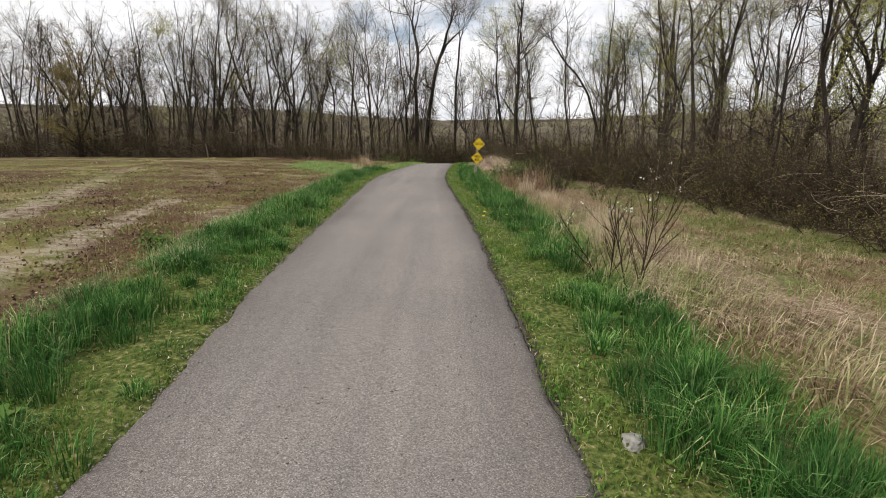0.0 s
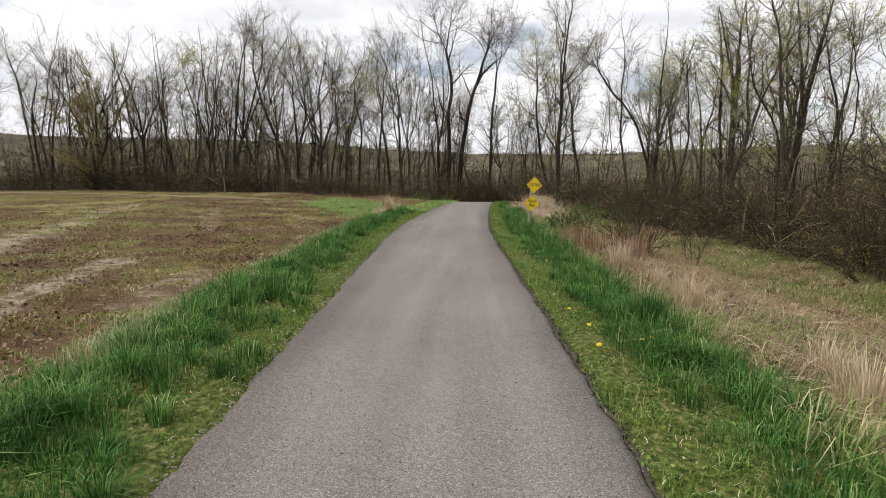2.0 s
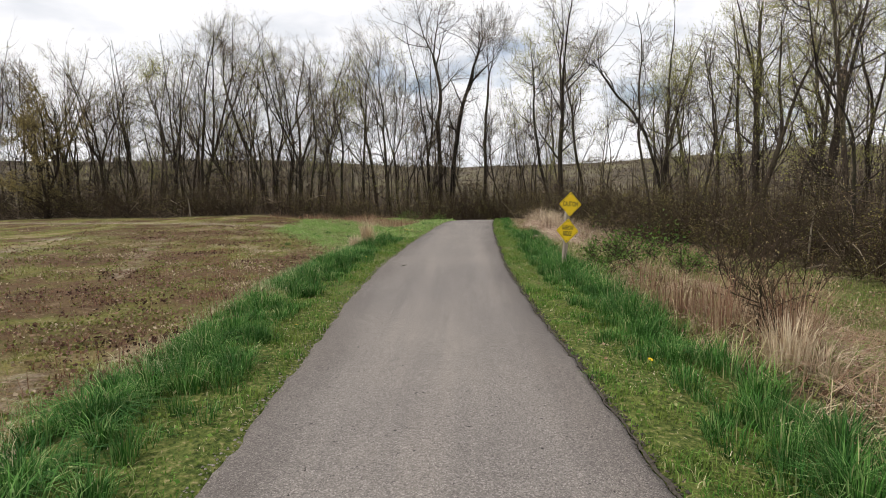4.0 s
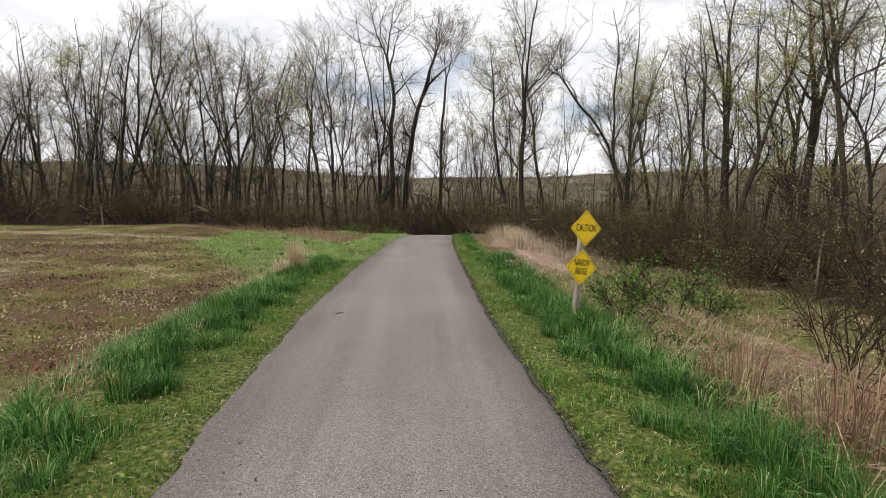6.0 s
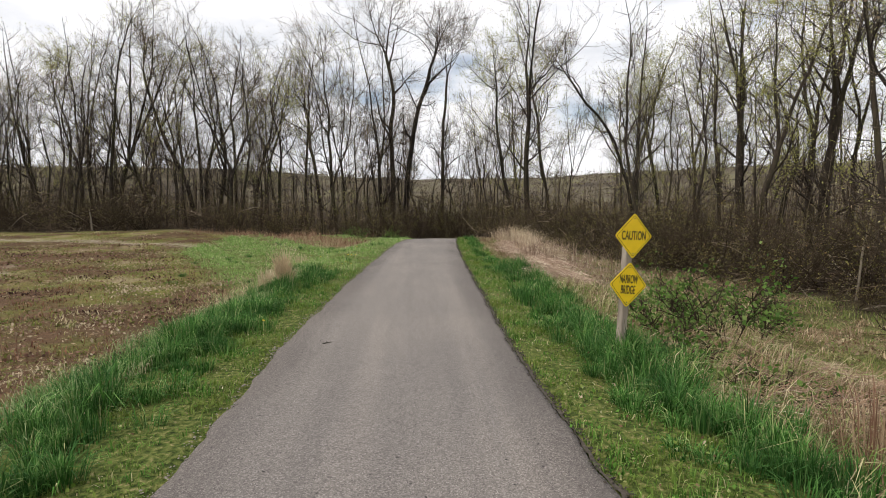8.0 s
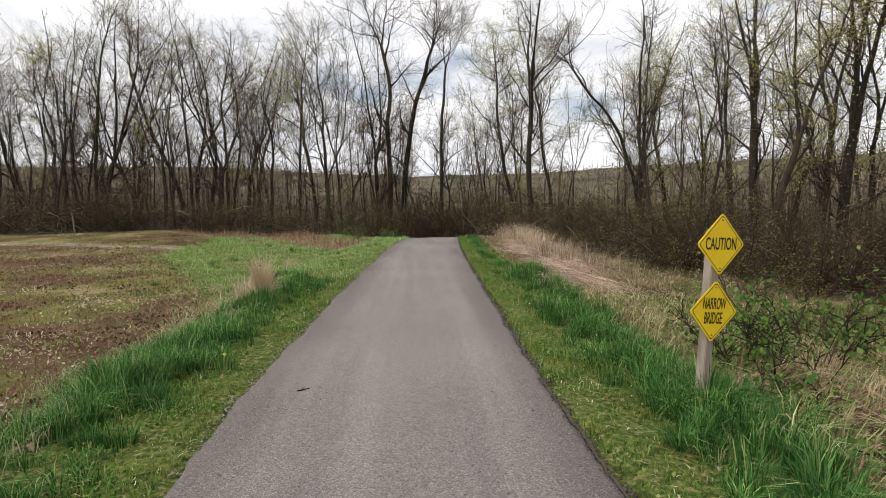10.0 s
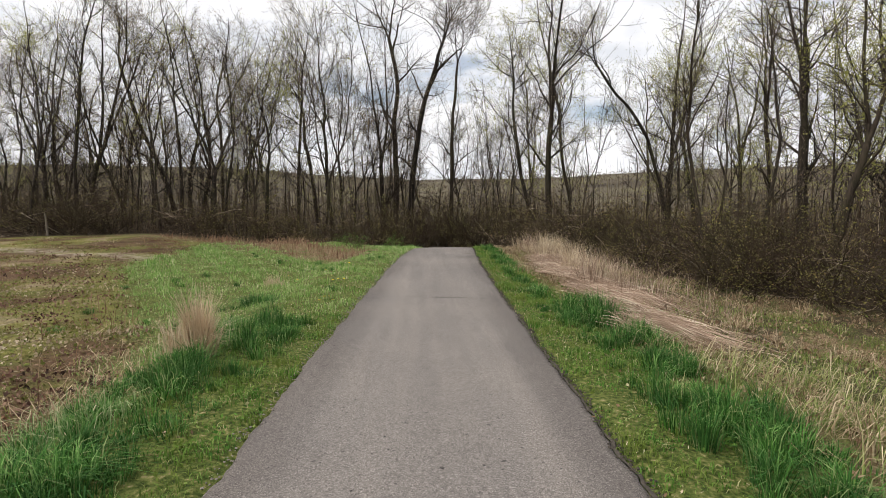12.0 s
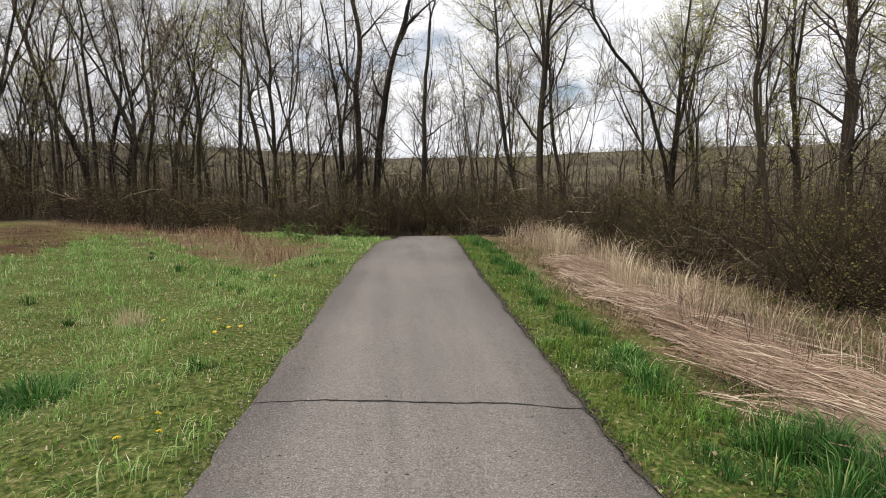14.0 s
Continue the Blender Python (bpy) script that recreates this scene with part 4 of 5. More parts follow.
def build_thicket():
    """Countless thin stems and brambles low in the wood."""
    rng = np.random.default_rng(21)
    n = 15000
    x = np.where(rng.random(n) < 0.55, rng.uniform(-60, 4, n), rng.uniform(2, 45, n))
    y = np.where(x < 2, 48 + np.abs(rng.normal(0, 14, n)), rng.uniform(8, 75, n))
    keep = (wood(x, y) > 0.5) & ((np.abs(x - way(y)) > 2.2) | (y > 56))
    x, y = x[keep], y[keep]
    h = rng.uniform(0.5, 2.6, len(x)) * np.clip(0.75 + 0.5 * wave(x, y, 0.5, 3), 0.3, 1.3)
    tx, ty = rng.uniform(-260, 260, 9000), rng.uniform(95, 300, 9000)
    keep = rng.random(9000) < np.clip(0.6 + wave(tx, ty, 0.05, 2), 0.1, 1)
    tx, ty = tx[keep], ty[keep]
    sx, sy = rng.uniform(-75, 75, 5200), 54 + rng.random(5200) ** 1.3 * 60
    rx, ry = rng.uniform(15, 60, 2200), rng.uniform(-5, 56, 2200)
    sx, sy = np.concatenate([sx, rx]), np.concatenate([sy, ry])
    keep = wood(sx, sy) > 0.5
    sx, sy = sx[keep], sy[keep]
    stuff_of_blades("sapling_stand", "close stand of thin bare saplings deep in the wood", "saplings", FAR_WOOD, sx, sy, rng.uniform(1.5, 8, len(sx)), rng.uniform(0.02, 0.075, len(sx)), rng.uniform(0.0, 0.65, len(sx)), rng)
    k = rng.integers(0, len(tx), 36000)
    puff = np.stack([tx[k] + rng.normal(0, 1.6, len(k)), ty[k] + rng.normal(0, 1.6, len(k)), 0 * tx[k]], 1)
    puff[:, 2] = land(puff[:, 0], puff[:, 1]) + rng.random(len(k)) ** 1.6 * 2.4
    tagged(new("far_woods", leaf_mesh("far_woods", puff, 0.55, rng, FAR_WOOD)), "hazy bare woods on the far hillside", "woods", kind="stuff")
    m = blade_material("thicket_stems", [(0.0, (0.03, 0.02, 0.013)), (0.6, (0.1, 0.066, 0.042)), (1.0, (0.2, 0.145, 0.095))], (0.085, 0.075, 0.034), trans=0.0)
    stuff_of_blades("thicket", "dense leafless brown thicket under the trees", "undergrowth", m, x, y, h, rng.uniform(0.01, 0.03, len(x)), rng.uniform(0.2, 2.0, len(x)), rng)
    # arching and lying branches, knotted through one another
    n = 30000
    y = rng.uniform(9, 56, n)
    x = np.interp(y, EDGE_Y, EDGE_X) + np.abs(rng.normal(0, 3.4, n)) - 0.1
    left = rng.random(n) < 0.48
    xl = rng.uniform(-46, -2, n)
    x, y = np.where(left, xl, x), np.where(left, 48.8 + 1.2 * np.sin(xl * 0.35) + np.abs(rng.normal(0, 4.5, n)), y)
    keep = (np.abs(x - way(y)) > 2.4) & (rng.random(n) < np.clip(0.5 + 0.9 * wave(x, y, 0.9, 5) + 0.5 * wave(x, y, 2.3, 2), 0.04, 1))
    x, y, left = x[keep], y[keep], left[keep]
    n = len(x)
    top = np.where(left, 2.4, 2.3) * np.clip(0.8 + 0.7 * wave(x, y, 0.6, 1), 0.3, 1.5)
    p = np.stack([x, y, land(x, y) + rng.random(n) ** 1.5 * top], 1)
    a, rising = rng.uniform(0, 6.283, n), rng.normal(0.15, 0.45, n)
    d = np.stack([np.cos(a) * np.cos(rising), np.sin(a) * np.cos(rising), np.sin(rising)], 1)
    length = rng.uniform(0.4, 1.7, n)[:, None]
    bend = rng.normal(0, 0.3, (n, 3)) + np.array([0, 0, -0.25])
    rows, width = [], rng.uniform(0.004, 0.014, n)[:, None] * (1 + (rng.random(n) < 0.06)[:, None])
    for j in range(5):
        t = j / 4
        c = p + d * length * t + bend * length * t * t + rng.normal(0, 0.025, (n, 3))
        c[:, 2] = np.maximum(c[:, 2], land(c[:, 0], c[:, 1]) + 0.02)
        rows.append((c, width * (1 - 0.65 * t)))
    side = np.cross(d, (0, 0, 1.0)) + 1e-6
    side /= np.linalg.norm(side, axis=1)[:, None]
    up = np.cross(side, d)
    v = np.stack([c + w * e for c, w in rows for e in (up, side * 0.87 - up * 0.5, -side * 0.87 - up * 0.5)], 1).reshape(-1, 3)
    quads = [(j * 3 + k, j * 3 + (k + 1) % 3, j * 3 + 3 + (k + 1) % 3, j * 3 + 3 + k) for j in range(4) for k in range(3)]
    f = ((np.arange(n) * 15)[:, None, None] + np.array(quads)[None]).reshape(-1, 4)
    m = blade_material("tangled_branches", [(0.0, (0.014, 0.01, 0.007)), (0.45, (0.05, 0.034, 0.022)), (0.82, (0.125, 0.088, 0.058)), (0.94, (0.25, 0.19, 0.135)), (1.0, (0.4, 0.34, 0.26))], trans=0.0)
    tagged(new("tangled_branches", fast_mesh("tangled_branches", v, [f], m, True)), "tangle of dark and grey dead branches in the undergrowth", "undergrowth", kind="stuff")
    # first small leaves on the undergrowth, in loose clouds
    k = np.flatnonzero((rows[3][0][:, 2] - land(x, y) > 0.5) & (wave(x, y, 0.7, 4) > -0.35))
    k = k[rng.integers(0, len(k), 2400)]
    c = np.repeat(rows[3][0][k], 15, 0) + rng.normal(0, 1, (len(k) * 15, 3)) * (0.4, 0.4, 0.1)
    c[:, 2] = np.maximum(c[:, 2], land(c[:, 0], c[:, 1]) + 0.04)
    tagged(new("undergrowth_leaves", leaf_mesh("undergrowth_leaves", c, 0.055, rng, OLIVE)), "sparse new olive leaves on the undergrowth", "leaves", kind="stuff")


build_verges()
build_wood()
build_thicket()


# ---- the sign ----
def text_mesh(name, words, size, mat, parent, at, squeeze):
    cu = bpy.data.curves.new(name, "FONT")
    cu.body, cu.size, cu.align_x, cu.align_y, cu.extrude, cu.offset = words, size, "CENTER", "CENTER", 0.0006, 0.0014
    tmp = bpy.data.objects.new(name, cu)
    me = bpy.data.meshes.new_from_object(tmp)
    bpy.data.objects.remove(tmp)
    me.materials.clear()
    me.materials.append(mat)
    me.transform(Matrix.Translation(at) @ Matrix.Rotation(radians(90), 4, "X") @ Matrix.Diagonal((squeeze, 1, 1, 1)))
    ob = new(name, me)
    ob.parent = parent
    return ob


def diamond(half, thick, round_by, y):
    """A square on its corner, with rounded corners, facing -y."""
    pts = []
    for k in range(4):
        a = k * math.pi / 2
        c = Vector((math.cos(a), math.sin(a))) * (half - round_by * 1.414)
        for j in (-45, -22, 0, 22, 45):
            b = a + radians(j)
            pts.append(c + Vector((math.cos(b), math.sin(b))) * round_by)
    bm = bmesh.new()
    front = [bm.verts.new((p.x, y, p.y)) for p in pts]
    back = [bm.verts.new((p.x, y + thick, p.y)) for p in pts]
    bm.faces.new(front)
    bm.faces.new(back[::-1])
    for i in range(len(pts)):
        j = (i + 1) % len(pts)
        bm.faces.new((front[i], back[i], back[j], front[j]))
    return bm


def border(half, width, round_by, y):
    bm = bmesh.new()
    rings = []
    for h in (half, half - width):
        ring = []
        for k in range(4):
            a = k * math.pi / 2
            c = Vector((math.cos(a), math.sin(a))) * (h - round_by * 1.414)
            for j in (-45, -22, 0, 22, 45):
                b = a + radians(j)
                p = c + Vector((math.cos(b), math.sin(b))) * round_by
                ring.append(bm.verts.new((p.x, y, p.y)))
        rings.append(ring)
    n = len(rings[0])
    for i in range(n):
        j = (i + 1) % n
        bm.faces.new((rings[0][i], rings[0][j], rings[1][j], rings[1][i]))
    return bm


SIGN = (1.14, 19.63)
SIGN_Z = float(land(*SIGN))
YELLOW = plain_material("sign_yellow", (0.86, 0.6, 0.015), 0.45, vary=0.06, scale=9)
BLACK = plain_material("sign_black", (0.012, 0.012, 0.012), 0.5, vary=0.1)
POST_WOOD = bark_material("grey_post_wood", (0.13, 0.11, 0.09), (0.34, 0.3, 0.255), (0.24, 0.22, 0.17))
STEEL = plain_material("weathered_bolt", (0.2, 0.19, 0.17), 0.6, 0.6)


def build_sign():
    z0 = float(land(*SIGN))
    root = tagged(new("warning_sign"), "two yellow diamond signs on a weathered wooden post", "sign")
    root.matrix_basis = pose(SIGN[0], SIGN[1], z0, -1.0, 4.4, 18)
    bm = bmesh.new()
    bmesh.ops.create_cube(bm, size=1, matrix=Matrix.Translation((0, 0, 0.5)) @ Matrix.Diagonal((0.072, 0.08, 1.8, 1)))
    bmesh.ops.bevel(bm, geom=bm.edges[:], offset=0.006, segments=2, affect="EDGES")
    part("post", bm, POST_WOOD, root, "grey weathered square post")
    for zc, xc, words in ((1.595 - SIGN_Z, 0.03, (("CAUTION", 0.0, 0.127, 0.53),)), (1.098 - SIGN_Z, 0.005, (("NARROW", 0.054, 0.12, 0.42), ("BRIDGE", -0.054, 0.12, 0.44)))):
        plate = part("sign_plate", diamond(0.232, 0.004, 0.024, 0), YELLOW, root, "yellow diamond plate")
        plate.location = (xc, -0.048, zc)
        plate.rotation_euler = (0, radians(-1.0 if zc > 1.1 else 2.0), 0)
        part("border", border(0.214, 0.007, 0.019, -0.0012), BLACK, plate)
        for words_, dz, size, squeeze in words:
            text_mesh("lettering", words_, size, BLACK, plate, (0, -0.0012, dz), squeeze)
        for dz in (0.178, -0.178):
            bm = bmesh.new()
            bmesh.ops.create_cone(bm, cap_ends=True, segments=10, radius1=0.007, radius2=0.005, depth=0.006, matrix=Matrix.Translation((0, -0.003, dz)) @ Matrix.Rotation(radians(90), 4, "X"))
            part("bolt", bm, STEEL, plate)


build_sign()


# ---- small things by the trail ----
STONE = plain_material("grey_stone", (0.21, 0.198, 0.178), 0.85, vary=0.35, scale=30)
CRUMB = plain_material("dark_soil_crumbs", (0.05, 0.041, 0.032), 0.95, vary=0.5, scale=40)
GRIT = plain_material("pale_grit", (0.2, 0.175, 0.15), 0.9, vary=0.4, scale=40)
PETAL = plain_material("yellow_petals", (0.7, 0.5, 0.015), 0.6, vary=0.1, scale=60)
CRACK = plain_material("crack_shadowed_tar", (0.014, 0.012, 0.011), 0.95, vary=0.3, scale=50)
DEAD_LEAF = blade_material("dead_leaves", [(0.0, (0.12, 0.068, 0.036)), (0.6, (0.25, 0.165, 0.1)), (1.0, (0.5, 0.41, 0.3))], trans=0.1)
TUFT = blade_material("bleached_tuft", [(0.0, (0.36, 0.27, 0.18)), (0.5, (0.54, 0.43, 0.3)), (1.0, (0.7, 0.6, 0.44))], (0.5, 0.38, 0.25), trans=0.2)
BLOSSOM = blade_material("white_blossom", [(0.0, (0.6, 0.58, 0.5)), (1.0, (0.8, 0.78, 0.72))], trans=0.3)
PALE = mottled_material("pale_grass", [(0.0, (0.14, 0.2, 0.05)), (0.4, (0.26, 0.32, 0.1)), (0.6, (0.42, 0.38, 0.2)), (1.0, (0.62, 0.52, 0.36))], 1.1, 0.4, 0.25)
FRINGE = mottled_material("fringe_grass", [(0.0, (0.09, 0.17, 0.05)), (0.45, (0.2, 0.3, 0.12)), (0.7, (0.34, 0.38, 0.2)), (1.0, (0.55, 0.48, 0.32))], 1.3, 0.35, 0.25)
REED = blade_material("fallen_reeds", [(0.0, (0.08, 0.048, 0.034)), (0.35, (0.23, 0.15, 0.11)), (0.65, (0.4, 0.285, 0.215)), (0.88, (0.53, 0.42, 0.32)), (1.0, (0.68, 0.6, 0.47))], (0.22, 0.15, 0.105), trans=0.08, patch_scale=2.5)


def pebbles(x, y, size, rng, mat, name, label, category, lift=0.0):
    """Small angular bits of six corners each, as one heap."""
    n = len(x)
    corner = np.array([(1, 0, 0), (-1, 0, 0), (0, 1, 0), (0, -1, 0), (0, 0, 0.7), (0, 0, -0.7)], float)
    v = corner[None] * rng.uniform(0.5, 1.2, (n, 6, 1)) * size[:, None, None]
    a = rng.uniform(0, 6.28, n)
    c, s = np.cos(a)[:, None], np.sin(a)[:, None]
    v = np.stack([v[..., 0] * c - v[..., 1] * s, v[..., 0] * s + v[..., 1] * c, v[..., 2]], -1)
    v = v + np.stack([x, y, lift + size * 0.2], 1)[:, None, :]
    f = np.array([(0, 2, 4), (2, 1, 4), (1, 3, 4), (3, 0, 4), (2, 0, 5), (1, 2, 5), (3, 1, 5), (0, 3, 5)])
    ob = new(name, fast_mesh(name, v.reshape(-1, 3), [((np.arange(n) * 6)[:, None, None] + f[None]).reshape(-1, 3)], mat))
    return tagged(ob, label, category, kind="stuff")


def build_edges():
    rng = np.random.default_rng(31)
    ys = np.arange(-2, 46, 0.05)
    base = right_edge(ys)
    wide = 0.004 + 0.016 * wave(ys * 0, ys, 3.7, 2) + 0.012 * wave(ys * 0, ys, 15.0, 5)
    zz = rise(ys)
    v = np.concatenate([np.stack([base - 0.015, ys, zz - 0.006], 1), np.stack([base + np.maximum(wide, -0.01), ys, zz - 0.004], 1), np.stack([base + np.maximum(wide, -0.01) + 0.02, ys, zz - 0.06], 1)])
    tagged(new("trim", fast_mesh("trim", v, [grid_faces(len(ys), 3)], CRUMB)), "dark line of soil along the asphalt's edge", "soil", kind="structure")
    y = rng.uniform(1.0, 42, 5200)
    x = right_edge(y) + rng.normal(0.015, 0.028, len(y))
    pebbles(x, y, rng.uniform(0.005, 0.017, len(y)), rng, CRUMB, "soil_crumbs", "dark soil and broken tar along the path's edge", "soil", rise(y) - 0.008)
    y = rng.uniform(1.0, 42, 2400)
    x = left_edge(y) - rng.normal(0.01, 0.035, len(y))
    pebbles(x, y, rng.uniform(0.004, 0.014, len(y)), rng, GRIT, "edge_grit", "pale grit washed to the path's edge", "gravel", rise(y) - 0.004)
    side = rng.random(900) < 0.5
    y = rng.uniform(1.0, 40, 900)
    x = way(y) + np.where(side, 1, -1) * (HALF - np.abs(rng.normal(0, 0.5, 900)))
    pebbles(x, y, rng.uniform(0.003, 0.008, len(y)), rng, GRIT, "loose_chips", "loose stone chips on the asphalt", "gravel", rise(y) + 0.02 * (1 - ((x - way(y)) / HALF) ** 2))


def build_crack():
    """A frost crack from edge to edge, with a branch, let a little into the asphalt."""
    rng = np.random.default_rng(5)
    xs = np.linspace(-2.18, 0.3, 60)
    ys = np.interp(xs, (-2.25, -1.6, -0.9, -0.2, 0.4), (28.5, 28.44, 28.34, 28.3, 28.14)) + np.cumsum(rng.normal(0, 0.006, 60))
    w = rng.uniform(0.004, 0.011, 60) * np.interp(xs, (-2.3, -0.9, 0.4), (0.6, 1.3, 0.9))
    z = rise(ys) + 0.02 * (1 - ((xs - way(ys)) / HALF) ** 2) + 0.004 + 0.004 * wave(xs, ys, 2.2)
    v = np.concatenate([np.stack([xs, ys - w, z], 1), np.stack([xs, ys + w, z], 1)])
    me = fast_mesh("crack", v, [grid_faces(60, 2)], CRACK)
    child("crack", me, path, "black open crack across the asphalt")


def stone(x, y, size, seed):
    bm = bmesh.new()
    bmesh.ops.create_icosphere(bm, subdivisions=3, radius=1)
    for v in bm.verts:
        n = noise.noise(v.co * 1.3 + Vector((seed, 0, 0))) * 0.35 + noise.noise(v.co * 3.5) * 0.12
        v.co = Vector((v.co.x * 1.1, v.co.y * 0.85, v.co.z * 0.6)) * (1 + n) * size
    root = part("stone", bm, STONE, smooth=False)
    root.matrix_basis = pose(x, y, float(land(x, y)) + size * 0.08, 0, 0, seed * 40)
    return tagged(root, "pale grey angular stone lying in the verge", "stone")


def build_dandelions():
    rng = np.random.default_rng(8)
    root = tagged(new("dandelion"), "yellow dandelion flower in the grass", "flower", "dandelions")
    stem, r = limb(rng, (0, 0, -0.02), (0.05, 0, 1), 0.15, 0.003, 0.0025, 3, 0.08, 0)
    child("stem", tubes_to_mesh("stem", [(stem, r, 5)], GREEN), root)
    bm = bmesh.new()
    for ring, (rad, z, n) in enumerate(((0.022, 0.0, 14), (0.016, 0.004, 11), (0.01, 0.007, 8))):
        for k in range(n):
            a = k * 6.283 / n + ring * 0.3
            c, s = math.cos(a), math.sin(a)
            p = [(0.002 * c, 0.002 * s, z - 0.002), (rad * c - 0.004 * s, rad * s + 0.004 * c, z + 0.002), (rad * 1.1 * c, rad * 1.1 * s, z + 0.001), (rad * c + 0.004 * s, rad * s - 0.004 * c, z + 0.002)]
            bm.faces.new([bm.verts.new(q) for q in p])
    head = part("flower_head", bm, PETAL, root, "bright yellow flower head")
    head.location = tuple(stem[-1])
    spots = [(-2.69, 27.98), (-2.78, 27.8), (-2.62, 27.88), (-2.75, 28.1), (-2.95, 30.24), (-2.85, 30.5), (-3.0, 30.75), (-2.7, 30.6), (1.53, 2.45), (1.12, 9.5), (1.16, 9.46), (1.08, 9.55), (1.2, 9.54), (0.66, 10.4), (0.8, 9.97), (0.75, 9.3), (-2.75, 6.8), (-2.6, 15.2), (-2.9, 21.0), (-3.6, 33.0), (-3.1, 34.2), (-4.6, 33.4), (-3.9, 31.5), (0.9, 14.2)]
    for k, (x, y) in enumerate(spots):
        m = pose(x, y, float(land(x, y)) - 0.02 * (k % 3), 14 * (k % 4) - 20, 11 * (k % 3) - 8, 47 * k)
        if k == 0:
            root.matrix_basis = m
        else:
            copy_thing(root, m)


def build_reeds():
    """Dead reeds and straw: flattened along the bank, and stands of it upright."""
    rng = np.random.default_rng(41)
    got = []
    for n, y0, y1, u0, u1, h, l, turn in ((1300, 26.2, 42, 1.3, 3.2, 0.5, 2.2, -1.1), (2000, 4.6, 12.6, 1.7, 3.4, 0.42, 2.2, -0.7), (1300, 12.5, 20, 1.7, 4.6, 0.5, 2.0, -0.8), (700, 29, 44, 1.6, 4.6, 0.55, 1.3, -1.1)):
        x, y, u = scatter(rng, n, y0, y1, u0, u1, 1)
        keep = rng.random(n) < np.clip(0.6 + 0.9 * wave(x, y, 1.9, 3), 0.15, 1)
        x, y = x[keep], y[keep]
        k = len(x)
        got.append((x, y, h * rng.uniform(0.5, 1.2, k), rng.uniform(0.006, 0.011, k), l * rng.uniform(0.6, 1.25, k), turn + rng.normal(0, 0.38, k)))
    x, y, u = scatter(rng, 3600, 12.0, 20.5, 1.6, 4.4, 1)
    keep = rng.random(len(x)) < np.clip(0.55 + 0.9 * wave(x, y, 2.3, 6), 0.1, 1)
    x, y = x[keep], y[keep]
    k = len(x)
    stuff_of_blades("dead_canes", "tangle of reddish-brown dead canes on the bank", "canes", STALK, x, y, rng.uniform(0.3, 0.75, k), rng.uniform(0.006, 0.012, k), rng.uniform(0.8, 2.4, k), rng, turn=rng.normal(-0.9, 0.8, k), flop=True)
    # pale grass and weeds standing along the tall grass's outer edge
    bx, by, u = scatter(rng, 9000, 3, 25, 1.25, 3.6, 1)
    px, py, u = scatter(rng, 2600, 4.6, 10.5, 1.0, 1.9, 1)
    bx, by = np.concatenate([bx, px]), np.concatenate([by, py])
    keep = rng.random(len(bx)) < np.clip(0.55 + 1.0 * wave(bx, by, 1.6, 3) + 0.4 * wave(bx, by, 4.4, 1), 0.05, 1)
    bx, by = bx[keep], by[keep]
    k = len(bx)
    stuff_of_blades("pale_grass", "pale green and straw-coloured grass at the verge's outer edge", "grass", PALE, bx, by, rng.uniform(0.15, 0.5, k), rng.uniform(0.005, 0.01, k), rng.uniform(0.4, 1.8, k), rng, turn=rng.normal(-0.8, 1.0, k))
    x, y, h, w, l, a = (np.concatenate(v) for v in zip(*got))
    stuff_of_blades("fallen_reeds", "pinkish-tan dead reeds flattened along the bank", "reeds", REED, x, y, h, w, l, rng, turn=a, flop=True)
    x, y, u = scatter(rng, 16000, 2, 27, 1.0, 2.5, -1)
    keep = rng.random(len(x)) < np.clip(0.45 + 1.1 * wave(x, y, 0.9, 6) + 0.5 * wave(x, y, 3.4, 1), 0.04, 1)
    x, y = x[keep], y[keep]
    k = len(x)
    stuff_of_blades("fringe_grass", "fine pale-green grass between verge and field", "grass", FRINGE, x, y, rng.uniform(0.1, 0.34, k), rng.uniform(0.004, 0.008, k), rng.uniform(0.2, 1.3, k), rng)
    # stalks left standing behind the fallen ones
    x, y, u = scatter(rng, 3600, 28.5, 41, 2.0, 5.2, 1)
    keep = rng.random(len(x)) < np.clip(0.35 + 1.1 * wave(x, y, 1.1, 8) + 0.5 * wave(x, y, 3.6, 2), 0.05, 1)
    x, y = x[keep], y[keep]
    k = len(x)
    stuff_of_blades("standing_stalks", "thin tan weed stalks standing on the bank", "stalks", REED, x, y, rng.uniform(0.2, 1.0, k), rng.uniform(0.005, 0.01, k), rng.uniform(0.1, 1.1, k), rng)
    # long stiff straws fallen in bundles along the bank
    nb = 190
    by = rng.uniform(26.3, 36.5, nb)
    bx = way(by) + HALF + np.maximum(1.7 + rng.normal(0, 0.26, nb) + 0.02 * (by - 26), 1.05)
    way_of, lie = rng.normal(-1.2, 0.24, nb), rng.uniform(0.0, 0.22, nb)
    k = np.repeat(np.arange(nb), rng.integers(6, 26, nb))
    n = len(k)
    x, y = bx[k] + rng.normal(0, 0.09, n), by[k] + rng.normal(0, 0.14, n)
    lying_straws("straw_swath", "long pinkish-tan straws fallen in bundles along the bank", "reeds", REED, x, y, lie[k] * rng.uniform(0.2, 1.2, n), way_of[k] + rng.normal(0, 0.13, n), rng.uniform(0.5, 1.9, n), rng.uniform(0.004, 0.008, n), rng.uniform(0.0, 0.14, n), rng)
    n = 3000
    y = rng.uniform(3.5, 21, n)
    x = way(y) + HALF + rng.uniform(1.5, 4.2, n)
    keep = rng.random(n) < np.clip(0.4 + 1.2 * wave(x, y, 1.3, 2), 0.03, 1)
    x, y = x[keep], y[keep]
    n = len(x)
